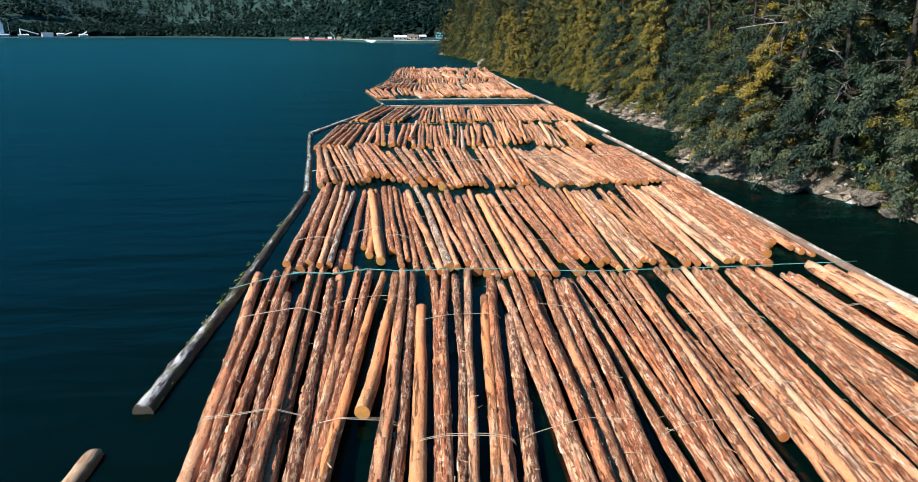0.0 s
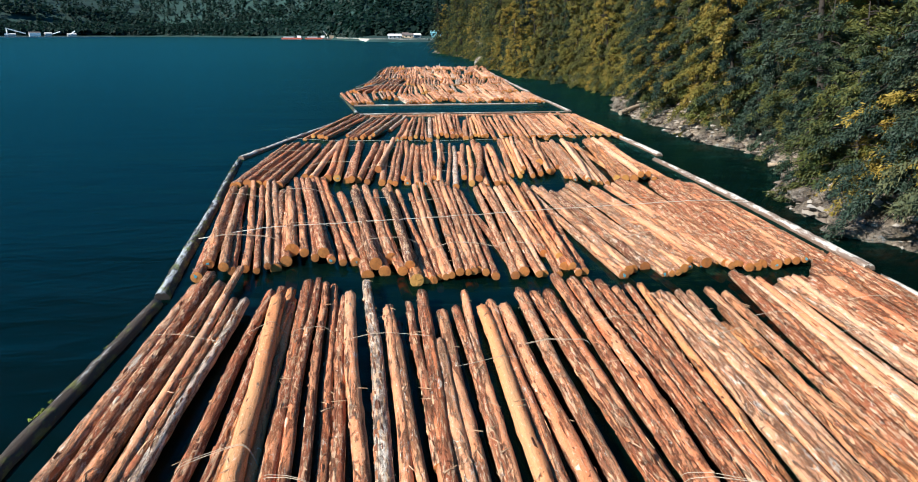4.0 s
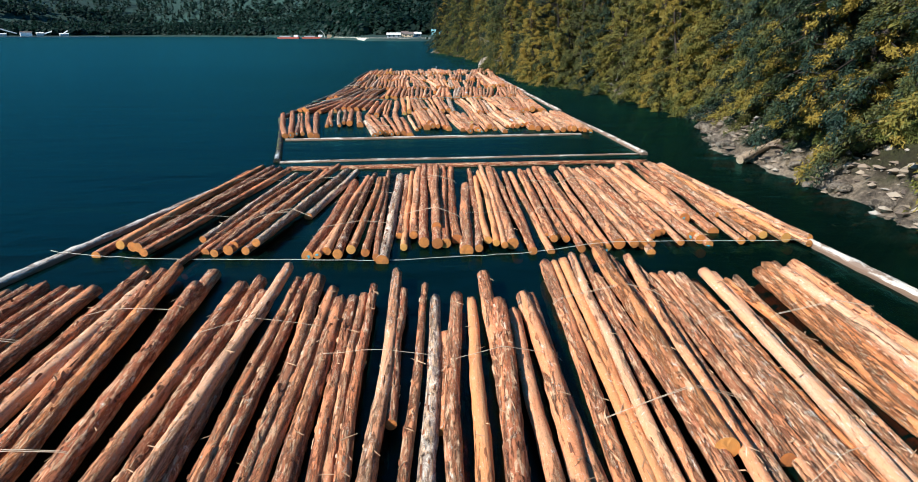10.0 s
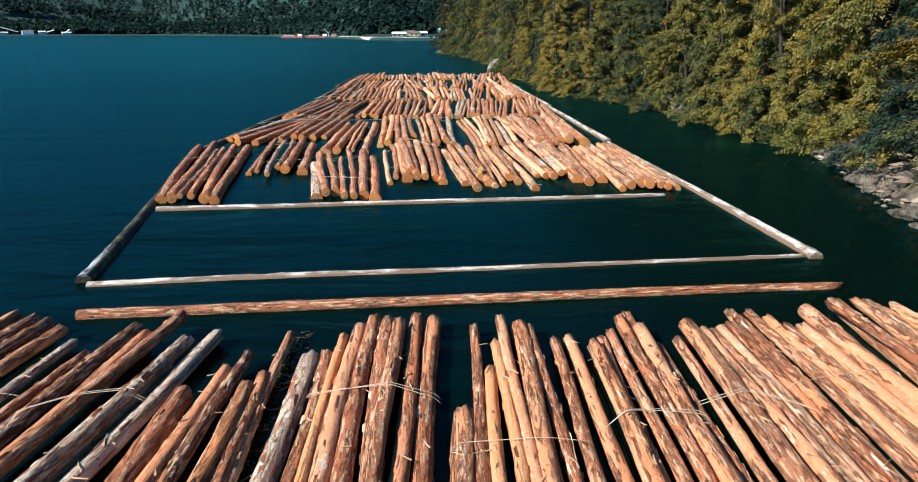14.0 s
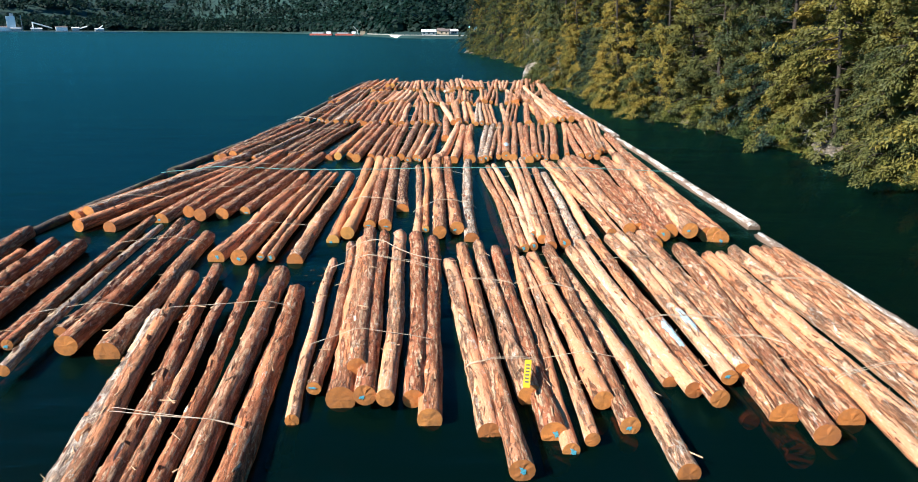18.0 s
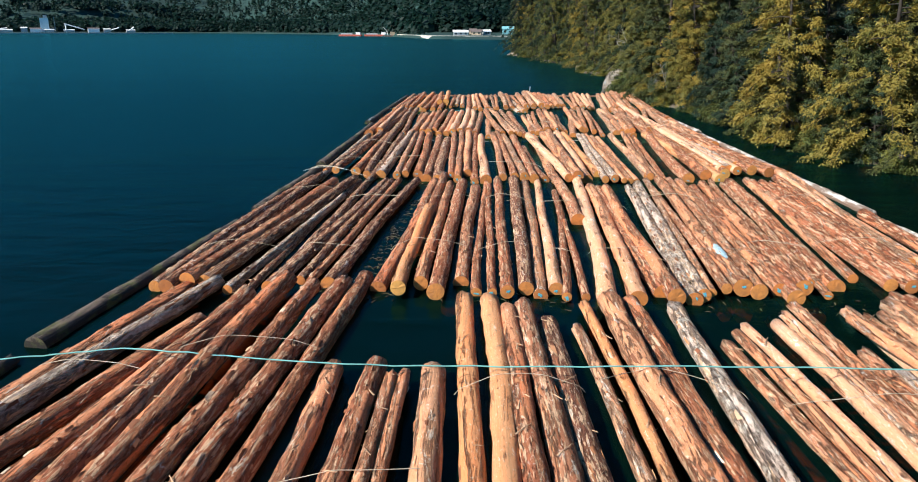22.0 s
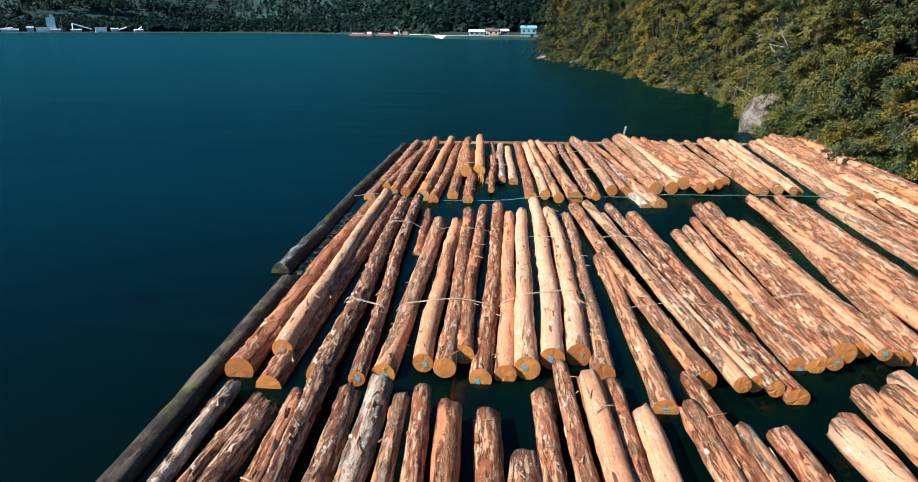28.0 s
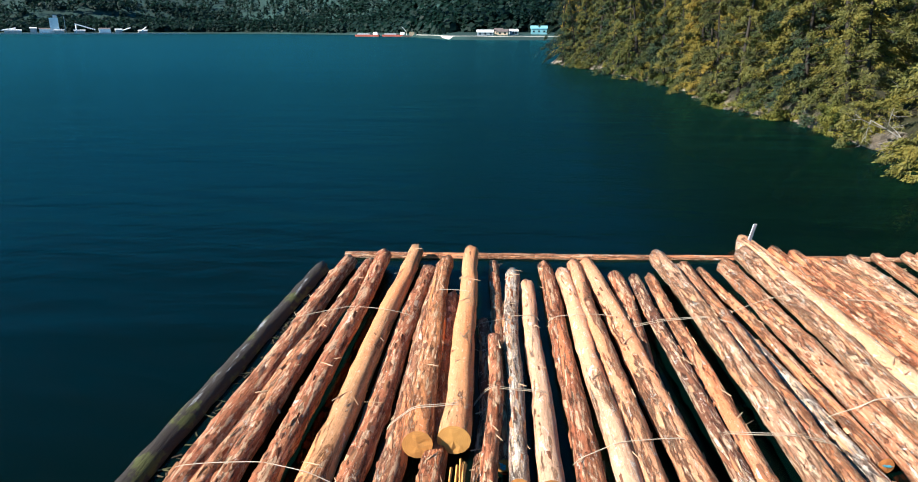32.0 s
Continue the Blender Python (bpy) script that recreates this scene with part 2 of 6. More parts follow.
def water_material():
    """Deep lake water, clear only near its surface, with ripples at three sizes."""
    m = Mat("lake_water")
    wide = m.noise(m.coords((0.35, 1, 1)), 0.22, 3, 0.5, 0.6)
    mid = m.noise(m.coords((0.45, 1, 1)), 0.9, 4, 0.55, 0.5)
    fine = m.noise(m.coords((0.6, 1, 1)), 4.0, 2, 0.5, 0.2)
    calm = m.ramp(m.noise(m.coords((0.3, 1, 1)), 0.035, 4, 0.6, 0.5), [(0.35, 0.2), (0.65, 1.0)])
    h = m.math("ADD", m.math("MULTIPLY", wide, 1.0), m.math("ADD", m.math("MULTIPLY", mid, 0.5), m.math("MULTIPLY", fine, 0.05)))
    bump = m.node("ShaderNodeBump", Height=m.math("MULTIPLY", h, calm), Strength=0.42, Distance=0.6).outputs[0]
    drift = m.ramp(m.noise(m.coords((0.5, 1.6, 1)), 0.02, 4, 0.6), [(0.35, 0.0), (0.65, 1.0)])
    col = m.mix(drift, (0.0004, 0.0072, 0.0056), (0.0006, 0.0090, 0.0072))
    murk = m.node("ShaderNodeBsdfDiffuse", Color=col)
    clear = m.node("ShaderNodeBsdfTransparent", Color=(0.46, 0.27, 0.17, 1))
    deep = m.node("ShaderNodeMixShader", Fac=0.50)
    m.set(deep.inputs[1], murk.outputs[0])
    m.set(deep.inputs[2], clear.outputs[0])
    gloss = m.node("ShaderNodeBsdfGlossy", Color=(0.08, 0.41, 0.395, 1), Roughness=0.24, Normal=bump)
    edge = m.node("ShaderNodeFresnel", IOR=1.25, Normal=bump)
    mx = m.node("ShaderNodeMixShader", Fac=edge.outputs[0])
    m.set(mx.inputs[1], deep.outputs[0])
    m.set(mx.inputs[2], gloss.outputs[0])
    m.set(m.out.inputs["Surface"], mx.outputs[0])
    m.tree.nodes.remove(m.bsdf)
    return m.mat


def ground_material():
    """Shore ground: bare beige and blue-grey rock low down, duff and moss on the slope."""
    m = Mat("shore_ground")
    c = m.coords()
    z = m.tree.nodes.new("ShaderNodeSeparateXYZ")
    m.set(z.inputs[0], c)
    # The blue-grey stop puts blue sky sheen and shade into the rock colour
    rock = m.ramp(m.noise(c, 0.9, 7, 0.7), [(0.32, (0.035, 0.030, 0.024)), (0.46, (0.17, 0.135, 0.10)), (0.60, (0.42, 0.34, 0.25)), (0.74, (0.26, 0.32, 0.36))])
    duff = m.ramp(m.noise(c, 0.6, 6, 0.7), [(0.35, (0.035, 0.028, 0.016)), (0.6, (0.05, 0.055, 0.02)), (0.75, (0.10, 0.075, 0.04))])
    edge = m.math("ADD", z.outputs["Z"], m.math("MULTIPLY", m.noise(c, 0.5, 4, 0.6), 1.6))
    col = m.mix(m.ramp(m.math("MULTIPLY", edge, 0.25), [(0.30, 0.0), (0.48, 1.0)]), rock, duff)
    # Ground darkens with depth: light lost under water, put into the colour
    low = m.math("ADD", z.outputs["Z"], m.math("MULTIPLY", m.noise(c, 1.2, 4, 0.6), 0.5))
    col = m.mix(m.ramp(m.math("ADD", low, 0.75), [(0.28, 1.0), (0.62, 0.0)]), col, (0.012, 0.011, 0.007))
    pit = m.ramp(m.noise(c, 4.0, 8, 0.8, 0.6), [(0.36, 0.25), (0.50, 1.0)])
    col = m.mix(0.85, col, pit, "MULTIPLY")
    m.bump(m.noise(c, 3.2, 9, 0.78), 1.0, 0.35)
    return m.put(col, 0.85, 0.3)


def rock_material():
    m = Mat("shore_rock")
    rnd = m.random()
    c = m.coords(shift=rnd)
    # Last stop: bluish sheen and shade of the boulders, held in their colour
    col = m.ramp(m.noise(c, 1.3, 7, 0.7, 0.5), [(0.32, (0.035, 0.030, 0.026)), (0.44, (0.15, 0.125, 0.10)), (0.58, (0.37, 0.31, 0.24)), (0.74, (0.24, 0.30, 0.34))])
    lich = m.ramp(m.noise(c, 0.8, 4, 0.6), [(0.55, 0.0), (0.65, 0.6)])
    col = m.mix(lich, col, (0.33, 0.25, 0.15))
    crack = m.node("ShaderNodeTexVoronoi", Vector=c, Scale=1.1)
    crack.feature = "DISTANCE_TO_EDGE"
    line = m.ramp(crack.outputs["Distance"], [(0.0, 0.4), (0.03, 1.0)])
    col = m.mix(0.45, col, line, "MULTIPLY")
    pit = m.ramp(m.noise(c, 5.0, 8, 0.8, 0.6), [(0.36, 0.22), (0.50, 1.0)])
    col = m.mix(0.9, col, pit, "MULTIPLY")
    m.bump(m.noise(c, 3.5, 9, 0.78), 1.0, 0.35)
    return m.put(col, 0.85, 0.3)


BARKS = {
    "r": bark_material("reddish_bark", (0.56, 0.212, 0.100), (0.41, 0.115, 0.052), (0.69, 0.315, 0.160), 0.48, 0.25),
    "t": bark_material("tan_stripped_log", (0.63, 0.285, 0.148), (0.50, 0.170, 0.082), (0.71, 0.365, 0.200), 0.72, 0.35),
    "p": bark_material("pale_peeled_log", (0.67, 0.355, 0.210), (0.56, 0.235, 0.122), (0.74, 0.44, 0.275), 0.92, 0.55),
    "d": bark_material("dark_bark", (0.31, 0.130, 0.070), (0.20, 0.066, 0.037), (0.55, 0.26, 0.140), 0.20, 0.45),
    "o": bark_material("orange_peeled_log", (0.65, 0.285, 0.125), (0.54, 0.18, 0.072), (0.71, 0.36, 0.170), 1.0, 0.1),
    "g": bark_material("grey_flaky_bark", (0.50, 0.39, 0.32), (0.30, 0.17, 0.115), (0.70, 0.56, 0.46), 0.50, 0.9),
}
BARK = BARKS["t"]
END = end_material("sawn_end", ((0.56, 0.185, 0.044), (0.64, 0.255, 0.064), (0.42, 0.135, 0.038)), 0.55)
END_FRESH = end_material("fresh_sawn_end", ((0.66, 0.32, 0.080), (0.72, 0.38, 0.10), (0.60, 0.27, 0.068)), 0.3)
STICK_PALE = stick_material("bleached_boom_stick", (0.66, 0.62, 0.55), (0.18, 0.115, 0.08), 0.0, 0.74)
STICK_GREY = stick_material("mossy_boom_stick", (0.46, 0.50, 0.52), (0.030, 0.024, 0.020), 0.6, 1.05)
STICK_DARK = stick_material("waterlogged_boom_stick", (0.16, 0.12, 0.09), (0.025, 0.018, 0.014), 0.25, 0.9)
STICK_SILVER = stick_material("silvered_boom_stick", (0.62, 0.63, 0.62), (0.06, 0.045, 0.034), 0.4, 1.08)
STICK_PATCHY = stick_material("patchy_boom_stick", (0.56, 0.58, 0.59), (0.040, 0.031, 0.024), 0.35, 1.22)
STICK_BROWN = stick_material("brown_boom_stick", (0.60, 0.40, 0.25), (0.22, 0.10, 0.05), 0.0, 0.7)
WIRE = plain_material("band_wire", (0.54, 0.44, 0.32), 0.55, 0.25)
ROPE_TEAL = plain_material("teal_rope", (0.15, 0.40, 0.37), 0.7, 0.3, 3.0)
ROPE_PALE = plain_material("pale_rope", (0.62, 0.58, 0.48), 0.7, 0.3, 3.0)
PAINT_BLUE = plain_material("blue_spray_paint", (0.09, 0.40, 0.50), 0.7, 0.5, 45.0)
PAINT_FADED = plain_material("faded_blue_paint", (0.36, 0.50, 0.56), 0.7, 0.4, 12.0)
PAINT_YELLOW = plain_material("yellow_paint", (0.75, 0.52, 0.03), 0.6, 0.2, 20.0)
BARK_STRIP = plain_material("bark_strip", (0.46, 0.29, 0.17), 0.8, 0.6, 1.5)
MOSS = plain_material("moss", (0.16, 0.20, 0.03), 0.9, 0.4, 5.0)
WATER = water_material()
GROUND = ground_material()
ROCK = rock_material()
TRUNK = plain_material("tree_bark", (0.040, 0.032, 0.026), 0.85, 0.4, 4.0, bump=0.6)
DRIFTWOOD = plain_material("stranded_wood", (0.30, 0.23, 0.16), 0.8, 0.5, 5.0, bump=0.5)
DEADWOOD = plain_material("dead_wood", (0.27, 0.25, 0.22), 0.8, 0.3, 4.0, bump=0.4)
CONIFER = foliage_material("conifer_foliage", [(0.0, (0.010, 0.030, 0.023)), (0.22, (0.022, 0.045, 0.026)), (0.42, (0.064, 0.080, 0.024)), (0.62, (0.145, 0.135, 0.028)), (0.85, (0.26, 0.175, 0.032)), (1.0, (0.31, 0.18, 0.036))])
FIR = foliage_material("fir_foliage", [(0.0, (0.012, 0.030, 0.025)), (0.4, (0.028, 0.052, 0.034)), (0.75, (0.068, 0.088, 0.046)), (1.0, (0.125, 0.125, 0.05))])
# Yellower cedar needles with the sunlit brightness of some stretches put into the colour
LIT_CEDAR = foliage_material("lit_cedar_foliage", [(0.0, (0.034, 0.054, 0.026)), (0.25, (0.085, 0.092, 0.028)), (0.5, (0.17, 0.15, 0.032)), (0.8, (0.28, 0.20, 0.036)), (1.0, (0.34, 0.22, 0.04))])
SHRUB = foliage_material("shrub_foliage", [(0.0, (0.038, 0.066, 0.021)), (0.35, (0.095, 0.112, 0.026)), (0.7, (0.190, 0.171, 0.031)), (1.0, (0.302, 0.212, 0.035))])


# ---- mesh helpers ----
def mesh_from(name, verts, faces, materials, smooth=True, slots=None):
    me = bpy.data.meshes.new(name)
    me.from_pydata([tuple(v) for v in verts], [], [tuple(f) for f in faces])
    for mat in materials:
        me.materials.append(mat)
    if slots is not None:
        me.polygons.foreach_set("material_index", slots)
    if smooth:
        me.polygons.foreach_set("use_smooth", [True] * len(me.polygons))
    me.update()
    return me


def child(name, me, parent, m=None, label=""):
    ob = new(name, me)
    ob.parent = parent
    if m is not None:
        ob.matrix_basis = m
    return tagged(ob, label)


def group_of(name, m=None):
    ob = new(name)
    ob.empty_display_size = 0.3
    if m is not None:
        ob.matrix_basis = m
    return ob


def tube(points, radius, sides=6, radii=None, caps=True):
    """Vertices and faces of a tube along a line of points."""
    pts = np.array(points, float)
    n = len(pts)
    tang = np.gradient(pts, axis=0)
    tang /= np.linalg.norm(tang, axis=1)[:, None] + 1e-9
    up = np.tile(np.array([0.0, 0.0, 1.0]), (n, 1))
    steep = np.abs(tang[:, 2]) > 0.9
    up[steep] = (1.0, 0.0, 0.0)
    side = np.cross(tang, up)
    side /= np.linalg.norm(side, axis=1)[:, None] + 1e-9
    top = np.cross(side, tang)
    r = np.full(n, radius) if radii is None else np.array(radii, float)
    a = np.linspace(0, 2 * np.pi, sides, endpoint=False)
    v = pts[:, None] + r[:, None, None] * (np.cos(a)[None, :, None] * side[:, None] + np.sin(a)[None, :, None] * top[:, None])
    faces = []
    for i in range(n - 1):
        for j in range(sides):
            k = (j + 1) % sides
            faces.append((i * sides + j, i * sides + k, (i + 1) * sides + k, (i + 1) * sides + j))
    if caps:
        faces.append(tuple(range(sides - 1, -1, -1)))
        faces.append(tuple((n - 1) * sides + j for j in range(sides)))
    return v.reshape(-1, 3), faces


def merge(pieces):
    verts, faces, base = [], [], 0
    for v, f in pieces:
        verts.append(np.asarray(v, float))
        faces += [tuple(i + base for i in q) for q in f]
        base += len(v)
    return np.concatenate(verts), faces


# ---- water, shore and distance ----
me = mesh_from("water", [(-6000, -4000, 0), (6000, -4000, 0), (6000, 6000, 0), (-6000, 6000, 0)], [(0, 1, 2, 3)], [WATER], False)
# Unseen sheet added near-black, so the depth under clear water stays dark
BED = plain_material("lake_bed_dark", (0.004, 0.008, 0.007), 0.9, 0.3, 0.2)
tagged(new("lake_bed", mesh_from("lake_bed", [(-6000, -4000, -4), (6000, -4000, -4), (6000, 6000, -4), (-6000, 6000, -4)], [(0, 1, 2, 3)], [BED], False)), "near-black bed sheet added under the lake", "lake bed", kind="structure")
tagged(new("water", me), "dark teal lake water with small ripples", "water", kind="structure")

# the waterline of the wooded shore: y and x
SHORE = [(-80, 25), (10, 24), (28, 25), (33, 24), (37, 22), (40.5, 20), (43.5, 18.6), (48, 18.7), (50.5, 19.3), (52, 21.2), (55, 22.6), (59, 23.9), (63, 23.9), (66, 22.9), (70, 22.1), (78, 22.3), (85, 22.1), (89, 22.7), (95, 24.3), (100, 26.2), (106, 27.4), (118, 27.4), (127, 26.4), (135, 25.2), (139, 23.2), (145, 21.5), (150, 20.3), (160, 20.1), (169, 19.5), (177, 18.2), (181.5, 16.3), (184, 15.9), (186.5, 18), (192, 21.5), (198, 21), (205, 21.3), (211, 21.6), (216, 19.9), (222, 18.7), (237, 20.3), (250, 19.3), (258, 17.4), (280, 14.9), (300, 10.1), (306, 8.8), (314, 12), (322, 24), (340, 70), (370, 140), (430, 260)]


def shore_x(y):
    return np.interp(y, [p[0] for p in SHORE], [p[1] for p in SHORE])


def wobble(x, y, scale, seed=0.0):
    return noise.fractal(Vector((x * scale + seed, y * scale - seed, seed)), 1.0, 2.0, 4)


def bare_width(y):
    """Width of the bare rock ledge between the water and the trees."""
    return float(np.interp(y, [20, 30, 38, 50, 54, 60, 70, 96, 102, 106, 116], [1.0, 1.6, 2.2, 2.0, 1.2, 2.2, 2.9, 2.9, 2.2, 0.9, 0.2]))


def ground_height(x, y):
    d = x - float(shore_x(y)) + 0.8 * wobble(x, y, 0.3) + 0.35 * wobble(x, y, 1.1, 5.0)
    if y > 300:
        d = min(d, 400)
    if d < 0:
        return max(-4.5, 1.3 * d)
    ledge = bare_width(y)
    if d < ledge:
        z = 0.55 * d
    else:
        z = 0.55 * ledge + 0.85 * (d - ledge)
    if d > 45:
        z = 37.5 + 0.35 * (d - 45)
    # rock broken into steps and ribs near the water
    rib = abs(wobble(x * 0.6 + y * 0.5, y * 0.8 - x, 0.55, 2.0)) + 0.5 * abs(wobble(x, y, 1.7, 7.0))
    return z + min(d, 6) / 6 * 1.1 * wobble(x, y, 0.13, 3.0) + min(d, 1.0) * (0.55 * rib - 0.25) + 0.10 * wobble(x, y, 2.2, 9.0)


def shore_ground():
    ys = np.concatenate([np.arange(-80, 0, 5), np.arange(0, 26, 1.3), np.arange(26, 118, 0.45), np.arange(118, 210, 1.0), np.arange(210, 330, 2.2), np.arange(330, 431, 10)])
    off = np.concatenate([np.arange(-4, -0.8, 0.8), np.arange(-0.8, 4.4, 0.32), np.arange(4.6, 10, 1.0), np.arange(10, 40, 3), np.arange(40, 181, 14)])
    verts, faces = [], []
    for y in ys:
        for o in off:
            x = float(shore_x(y)) + o
            verts.append((x, y, ground_height(x, y)))
    w = len(off)
    for i in range(len(ys) - 1):
        for j in range(w - 1):
            a = i * w + j
            faces.append((a, a + 1, a + w + 1, a + w))
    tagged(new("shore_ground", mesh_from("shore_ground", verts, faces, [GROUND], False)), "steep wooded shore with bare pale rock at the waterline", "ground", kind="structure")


shore_ground()


# ---- logs ----
def log_mesh(length, r_near, r_far, rng, sides=14):
    """A crooked, tapered, knotty log along local y, origin at its near end; open there for the sawn end."""
    rings = max(6, int(length / 0.42))
    s = np.linspace(0, 1, rings)
    ph = rng.uniform(0, 6.28, 4)
    bend = rng.uniform(0.0, 0.14)
    cx = bend * np.sin(s * 3.1 + ph[0]) + 0.02 * np.sin(s * 11 + ph[1])
    cz = 0.4 * bend * np.sin(s * 2.7 + ph[2])
    cx -= cx[0] + (cx[-1] - cx[0]) * s
    cz -= cz[0] + (cz[-1] - cz[0]) * s
    rad = r_near + (r_far - r_near) * s
    flare = rng.uniform(0, 0.12) * np.exp(-s * 14)
    a = np.linspace(0, 2 * np.pi, sides, endpoint=False)
    lump = 1 + 0.055 * rng.standard_normal((rings, sides)) + 0.03 * np.sin(2 * a + ph[3])[None] + flare[:, None]
    lump[0] = 1 + 0.03 * np.sin(2 * a + ph[3]) + flare[0]
    for _ in range(int(rng.integers(2, 6))):
        i, j = int(rng.integers(1, rings - 1)), int(rng.integers(0, sides))
        lump[i, j] += rng.uniform(0.06, 0.16)
    rr = rad[:, None] * lump
    v = np.zeros((rings, sides, 3))
    v[..., 0] = cx[:, None] + rr * np.cos(a)
    v[..., 1] = (s * length)[:, None]
    v[-1, :, 1] += 0.04 * rng.standard_normal(sides)
    v[..., 2] = cz[:, None] + rr * np.sin(a)
    faces = []
    for i in range(rings - 1):
        for j in range(sides):
            k = (j + 1) % sides
            faces.append((i * sides + j, (i + 1) * sides + j, (i + 1) * sides + k, i * sides + k))
    verts = np.concatenate([v.reshape(-1, 3), [v[-1].mean(0) + (0, 0.01, 0)]])
    c = rings * sides
    slots = [0] * len(faces)
    for j in range(sides):
        faces.append(((rings - 1) * sides + j, c, (rings - 1) * sides + (j + 1) % sides))
        slots.append(1)
    body = mesh_from("log", verts, faces, [BARK, END], True, slots)
    # the sawn near end, a slightly domed disc with a broken rim
    rim = v[0].copy()
    inner = np.stack([0.55 * rim[:, 0], np.full(sides, -0.006), 0.55 * rim[:, 2]], 1) + 0.004 * rng.standard_normal((sides, 3))
    ev = np.concatenate([rim, inner, [(0, -0.008, 0)]])
    ef = [(j, (j + 1) % sides, sides + (j + 1) % sides, sides + j) for j in range(sides)]
    ef += [(sides + j, sides + (j + 1) % sides, 2 * sides) for j in range(sides)]
    end = mesh_from("cut_end", ev, ef, [END], False)
    return body, end, v


def paint_mesh(rng):
    """A sprayed blotch with a ragged rim and one or two runs, in the x-z plane."""
    n = 18
    a = np.linspace(0, 2 * np.pi, n, endpoint=False)
    turn, wide, high = rng.uniform(0, 3.14), rng.uniform(0.045, 0.085), rng.uniform(0.02, 0.045)
    r = rng.uniform(0.55, 1.25, n)
    r[rng.integers(0, n, 2)] *= 1.7
    u, w = wide * r * np.cos(a), high * r * np.sin(a)
    rim = np.stack([u * math.cos(turn) - w * math.sin(turn), np.full(n, -0.013), u * math.sin(turn) + w * math.cos(turn)], 1)
    v = np.concatenate([rim, [(0, -0.015, 0)]])
    return mesh_from("paint_mark", v, [(j, (j + 1) % n, n) for j in range(n)], [PAINT_BLUE], False)


PAINTS = [paint_mesh(np.random.default_rng(40 + k)) for k in range(6)]


def aim(near, far):
    """The pose of a log whose near end and far end lie there."""
    a, b = Vector(near), Vector(far)
    y = (b - a).normalized()
    x = y.cross(Vector((0, 0, 1))).normalized()
    z = x.cross(y)
    m = Matrix((x, y, z)).transposed().to_4x4()
    m.translation = a
    return m


TONE_WORDS = {"r": "reddish bark", "t": "tan stripped", "p": "pale peeled", "d": "dark barked", "o": "orange peeled", "g": "grey flaky"}
SKINS = []


def arc(points, n):
    """The upper hull of points across a bundle, rounded, as a taut band lies on them."""
    hull = []
    for p in sorted(points, key=lambda q: q[0]):
        while len(hull) > 1 and (hull[-1][0] - hull[-2][0]) * (p[2] - hull[-2][2]) - (hull[-1][2] - hull[-2][2]) * (p[0] - hull[-2][0]) >= 0:
            hull.pop()
        hull.append(p)
    hull = np.array(hull)
    x = np.linspace(hull[0, 0], hull[-1, 0], n)
    line = np.stack([x, np.interp(x, hull[:, 0], hull[:, 1]), np.interp(x, hull[:, 0], hull[:, 2])], 1)
    for _ in range(2):
        line[1:-1, 1:] = (line[:-2, 1:] + 2 * line[1:-1, 1:] + line[2:, 1:]) / 4
    return line


def on_skin(skin, i, j):
    """The point of a log's surface at ring i and side j, both with fractions."""
    a, b = int(i), int(j)
    u, w, n = i - a, j - b, skin.shape[1]
    a2 = min(a + 1, len(skin) - 1)
    p = skin[a, b % n] * (1 - w) + skin[a, (b + 1) % n] * w
    q = skin[a2, b % n] * (1 - w) + skin[a2, (b + 1) % n] * w
    return p * (1 - u) + q * u


SMEARS = [(11.2, 101.2), (11.5, 101.9), (9.1, 125.4)]


def paint_smear(ob, skin, f, rng):
    """A broad ragged smear of blue marking paint along the crest of a log."""
    rows, cols = 9, 6
    i, verts, faces = f * (len(skin) - 1), [], []
    for a in range(rows):
        half = (0.35 + 1.1 * math.sin(math.pi * (a + 0.5) / rows)) * rng.uniform(0.6, 1.3)
        for b in range(cols):
            at = i + (a - 4) * 0.36 + rng.normal(0, 0.10)
            p = on_skin(skin, min(len(skin) - 1.1, max(0.0, at)), 3.5 + half * (2 * b / (cols - 1) - 1) + rng.normal(0, 0.12))
            verts.append(p + np.array([p[0], 0, p[2]]) * 0.03)
    for a in range(rows - 1):
        for b in range(cols - 1):
            faces.append((a * cols + b, a * cols + b + 1, (a + 1) * cols + b + 1, (a + 1) * cols + b))
    child("paint_smear", mesh_from("paint_smear", verts, faces, [PAINT_FADED], False), ob, None, "faded blue paint smear")


